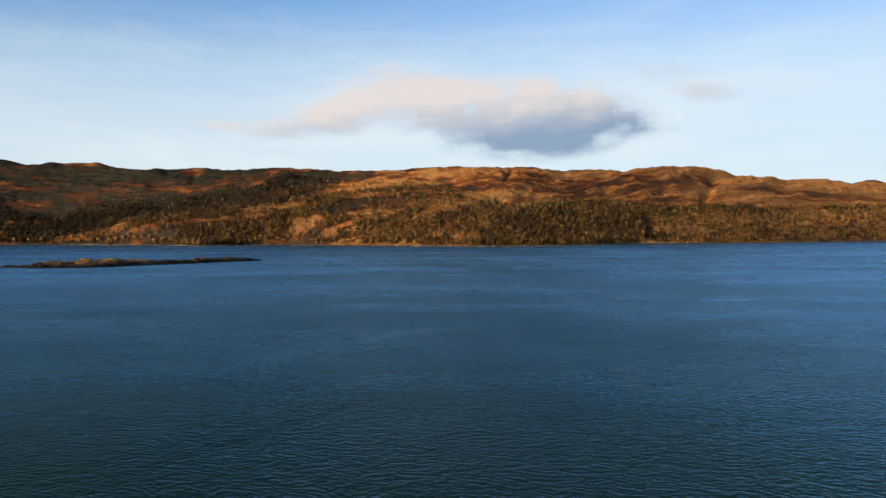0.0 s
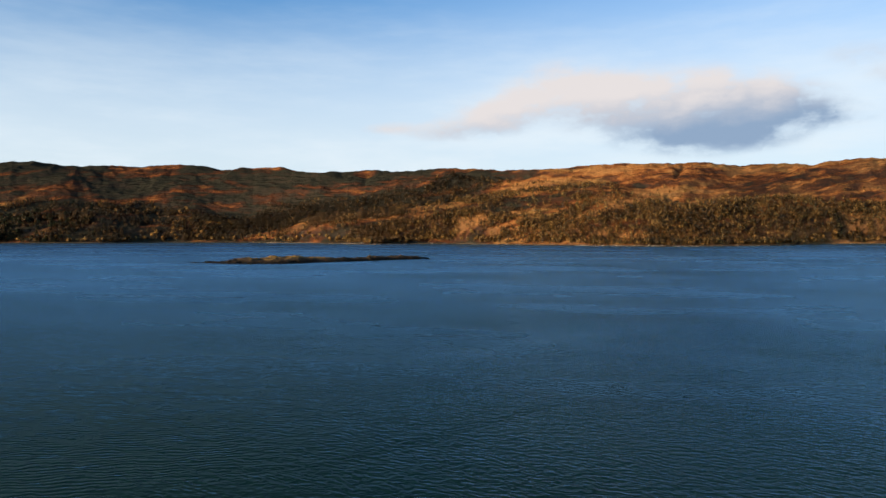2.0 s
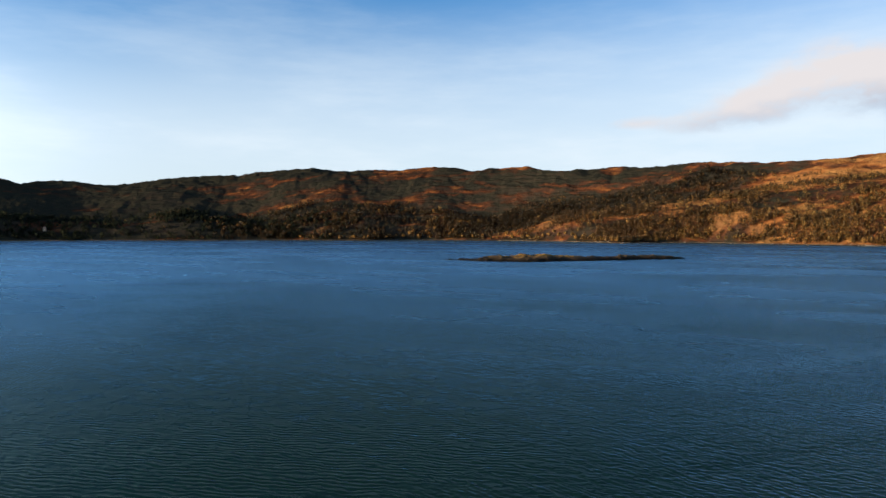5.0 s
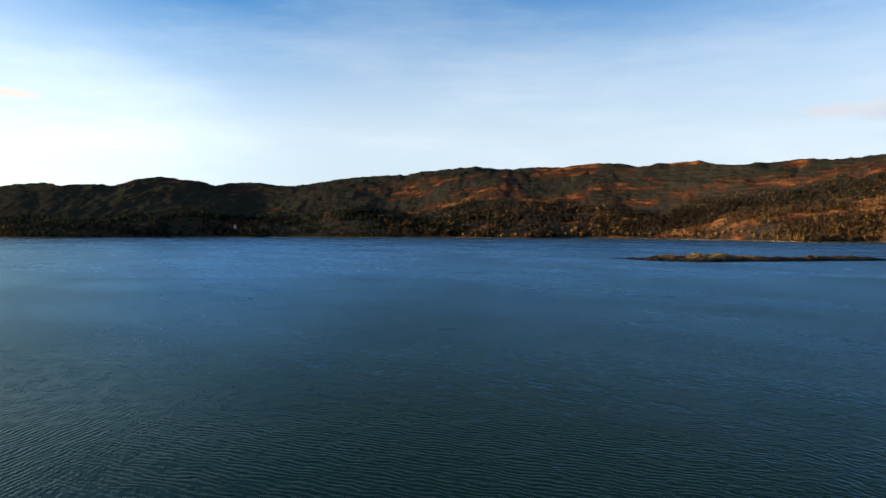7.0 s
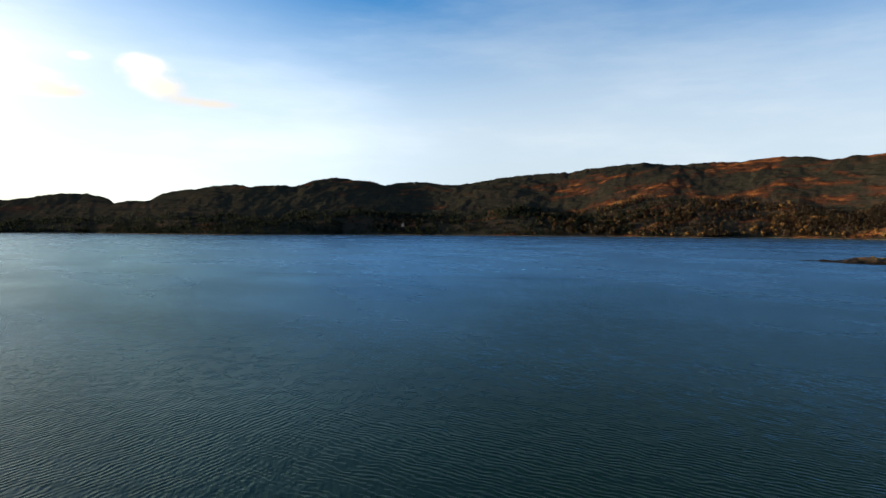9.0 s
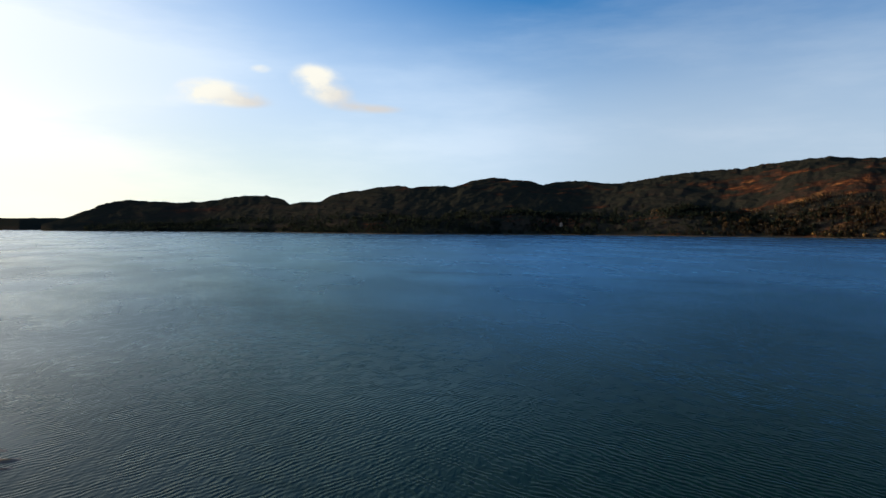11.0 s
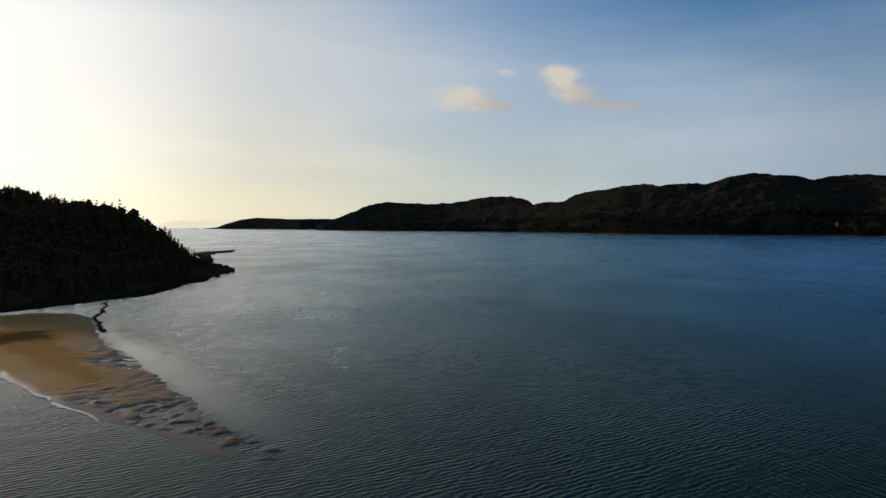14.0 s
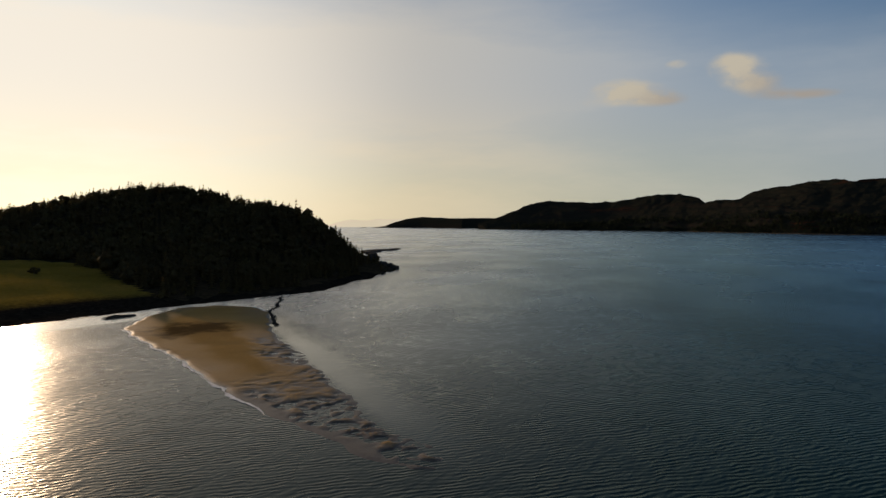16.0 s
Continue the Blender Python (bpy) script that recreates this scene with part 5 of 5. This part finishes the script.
# the point of the headland and the skerries off it
for i, (x, y, size) in enumerate([(-478, -139, 5.0), (-486, -145, 7.0), (-470, -136, 3.5), (-498, -156, 8.0), (-520, -168, 6.0), (-455, -134, 3.0), (-545, -180, 6.5), (-575, -190, 7.0), (-610, -203, 8.0), (-640, -214, 7.0), (-430, -130, 2.5), (-662, -226, 6.0)]):
    rock(boulder(600 + i, 1.5, 1.1, 0.75), x, y, 0.4, 37 * i, WEEDY, "dark weed-covered rock at the headland's foot", group="headland rocks", size=0.5 * size)
for i, (x, y, a, b, h) in enumerate([(-745, -246, 30, 6, 1.9), (-785, -246, 20, 4, 1.1), (-705, -240, 22, 7, 2.0)]):
    rock(boulder(630 + i, a, b, h), x, y, 0.1, 160 + 9 * i, WEEDY, "low dark skerry just above the water", "skerry", "skerries off the point")
rock(boulder(650, 5.2, 1.4, 0.8), -231, -147.5, 0.1, 155, WEEDY, "low dark rock in the channel by the sand")


def rock_line():
    """A winding line of weedy stones that runs out from the beach to the spit."""
    line = tagged(new("stone_line"), "winding line of dark weed-covered stones", "stones")
    shapes = [boulder(660 + i, 1.25, 0.9, 0.62) for i in range(5)]
    for me in shapes:
        me.materials.append(WEEDY)
    rng = np.random.default_rng(66)
    xs, ys = [-296, -290, -280, -268, -260, -253, -246, -239, -228], [-126, -122, -118.5, -112, -110.5, -107, -102, -98, -91]
    for k in np.linspace(0, 8, 90):
        ob = part("stone", shapes[int(rng.integers(5))], line)
        size = rng.uniform(0.22, 0.5)
        ob.matrix_world = pose(float(np.interp(k, range(9), xs)) + rng.uniform(-0.5, 0.5), float(np.interp(k, range(9), ys)) + rng.uniform(-0.5, 0.5), 0.1, 0, 0, rng.uniform(0, 360)) @ Matrix.Scale(size, 4)


rock_line()


def shore_stones():
    """Pale stones strewn along the far water's edge."""
    rng = np.random.default_rng(17)
    base = [clump(np.random.default_rng(700 + i), np.zeros(3), 1.0) for i in range(5)]
    az = np.concatenate([rng.uniform(-20, 28, 420), rng.uniform(15, 27, 160), rng.uniform(-8, 3, 160)])
    r = knots(SHORE, az) + rng.uniform(1, 13, len(az))
    x, y = CX - np.sin(np.radians(az)) * r, CY + np.cos(np.radians(az)) * r
    z = np.maximum(far_land(az, r), 0.0)
    rows = np.stack([x, y, z, rng.uniform(0, 6.28, len(az)), rng.uniform(0.5, 1.7, len(az)), rng.uniform(0.4, 0.8, len(az))], -1)
    scatter("shore_stones", base, rows, PALE, "pale stones strewn along the far shoreline", "stones")


shore_stones()


def on_far_shore(az, back):
    r = float(knots(SHORE, az)) + back
    return CX - math.sin(radians(az)) * r, CY + math.cos(radians(az)) * r, float(far_land(np.array(az), np.array(r)))


x, y, z = on_far_shore(24.9, 26)
rock(boulder(680, 2.2, 1.8, 2.8), x, y, z + 1.2, 20, PALE, "tall pale boulder on the far shingle", "boulder")


def plain(name, colour, rough=0.8, grain=0.3):
    m, nodes, links, b = shader(name)
    g = noise_node(nodes, links, where(nodes), 2.0, 4, 0.6)
    links.new(ramp(nodes, links, g, [(0.3, tuple(v * (1 - grain) for v in colour)), (0.7, tuple(v * (1 + 0.5 * grain) for v in colour))]), b.inputs["Base Color"])
    b.inputs["Roughness"].default_value = rough
    return m


def box(x0, y0, z0, x1, y1, z1, bevel=0.03):
    bm = bmesh.new()
    bmesh.ops.create_cube(bm, size=1)
    for v in bm.verts:
        v.co = Vector(((x0 + x1) / 2 + v.co.x * (x1 - x0), (y0 + y1) / 2 + v.co.y * (y1 - y0), (z0 + z1) / 2 + v.co.z * (z1 - z0)))
    bmesh.ops.bevel(bm, geom=bm.edges[:], offset=bevel, segments=1, affect="EDGES")
    return bm


def part_of(name, bm, material, parent, label=""):
    me = bpy.data.meshes.new(name)
    bm.to_mesh(me)
    bm.free()
    me.materials.append(material)
    return part(name, me, parent, label)


def cottage(x, y, z, turn):
    """A gabled, pale-harled house in the trees above the shore."""
    house = tagged(new("house"), "pale harled gabled house among dark trees", "house")
    white, slate, pane = plain("pale_harling", (0.16, 0.155, 0.145)), plain("roof_slate", (0.05, 0.05, 0.055), 0.6), plain("dark_window_glass", (0.02, 0.025, 0.03), 0.1)
    w, d, h, ridge = 7.0, 12.0, 5.2, 9.0
    bm = bmesh.new()
    ring = [(-w / 2, h), (0, ridge), (w / 2, h), (w / 2, -3), (-w / 2, -3)]
    front = [bm.verts.new((px, -d / 2, pz)) for px, pz in ring]
    rear = [bm.verts.new((px, d / 2, pz)) for px, pz in ring]
    bm.faces.new(front[::-1])
    bm.faces.new(rear)
    for j in range(5):
        k = (j + 1) % 5
        bm.faces.new((front[j], front[k], rear[k], rear[j]))
    bmesh.ops.recalc_face_normals(bm, faces=bm.faces[:])
    part_of("wall", bm, white, house)
    roof = None
    for side in (-1, 1):
        bm = bmesh.new()
        slope = [(0, ridge + 0.25), (side * (w / 2 + 0.5), h - 0.3), (side * (w / 2 + 0.5), h - 0.55), (0, ridge)]
        a = [bm.verts.new((px, -d / 2 - 0.4, pz)) for px, pz in slope]
        b = [bm.verts.new((px, d / 2 + 0.4, pz)) for px, pz in slope]
        bm.faces.new(a)
        bm.faces.new(b[::-1])
        for j in range(4):
            k = (j + 1) % 4
            bm.faces.new((a[j], a[k], b[k], b[j]))
        bmesh.ops.recalc_face_normals(bm, faces=bm.faces[:])
        roof = part_of("roof", bm, slate, house, "dark slate roof slope")
    part_of("chimney", box(-0.5, d / 2 - 1.6, ridge - 0.6, 0.5, d / 2 - 0.6, ridge + 1.3), white, house)
    for px, pz in ((-1.7, 0.9), (1.7, 0.9), (-1.7, 3.6), (1.7, 3.6)):
        part_of("window", box(px - 0.5, -d / 2 - 0.06, pz, px + 0.5, -d / 2 + 0.05, pz + 1.4, 0.01), pane, house)
    house.matrix_world = pose(x, y, z, 0, 0, turn)


x, y, z = on_far_shore(62.3, 48)
cottage(x, y, z, 40)


def field_trees():
    """A gorse bush out in the field and a small tree at its upper edge."""
    x, y = -306.0, -255.0
    bush = tagged(new("bush"), "round dark gorse bush standing in the field", "bush")
    rng = np.random.default_rng(31)
    part("stems", mesh_of("stems", *merged([tube([(0, 0, -0.3), (math.cos(a) * 0.7, math.sin(a) * 0.7, 1.4)], (0.09, 0.04), 4) for a in (0, 1.3, 2.6, 3.9, 5.2)]), BARK, False), bush)
    tufts = []
    for j in range(70):
        d = rng.normal(size=3)
        d = d / np.linalg.norm(d) * rng.uniform(0.4, 1) ** 0.5
        tufts.append(clump(rng, np.array((d[0] * 3.6, d[1] * 2.6, 1.6 + 1.4 * d[2])), rng.uniform(0.4, 0.7)))
    part("foliage", mesh_of("foliage", *merged(tufts), FIR_LEAF, False), bush)
    bush.matrix_world = pose(x, y, float(near_land(np.array(x), np.array(y))), 0, 0, 30)
    x, y = -352.0, -304.0
    tree = planted("field_tree", BROAD[6], FIR_LEAF, "small dark tree at the upper edge of the field", "", "tree")
    tree.matrix_world = pose(x, y, float(near_land(np.array(x), np.array(y))) - 0.1, 0, 0, 80) @ Matrix.Scale(0.45, 4)


field_trees()


def far_haze():
    """Pale hills across the sea, at the limit of sight; their haze is painted as a glow."""
    m, nodes, links, b = shader("hazy_glow")
    nodes.remove(b)
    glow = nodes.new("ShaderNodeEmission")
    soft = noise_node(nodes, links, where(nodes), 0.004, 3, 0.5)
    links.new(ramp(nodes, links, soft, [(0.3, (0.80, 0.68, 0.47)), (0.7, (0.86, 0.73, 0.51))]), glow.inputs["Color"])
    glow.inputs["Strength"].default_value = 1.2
    links.new(glow.outputs[0], nodes["Material Output"].inputs["Surface"])
    az = np.arange(101.0, 114.5, 0.1)
    el = knots([(101, 0.30), (105, 0.36), (108, 0.30), (109.6, 0.30), (110.8, 0.20), (112, 0.24), (113.2, 0.02), (114.5, -0.4)], az) + 0.03 * fbm(az, az * 0, 1.1, 3, 77)
    r = 4870.0
    x, y = CX - np.sin(np.radians(az)) * r, CY + np.cos(np.radians(az)) * r
    z = EYE + r * np.tan(np.radians(el))
    k = np.linspace(0, 1, 6)
    verts = np.stack([np.repeat(x[:, None], 6, 1) * (1 + 0.008 * k), np.repeat(y[:, None], 6, 1) * (1 + 0.008 * k), -2 + (z[:, None] + 2) * np.sin(k * 1.571)], -1).reshape(-1, 3)
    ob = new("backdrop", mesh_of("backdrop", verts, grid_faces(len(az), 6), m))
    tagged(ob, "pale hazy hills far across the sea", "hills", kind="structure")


far_haze()
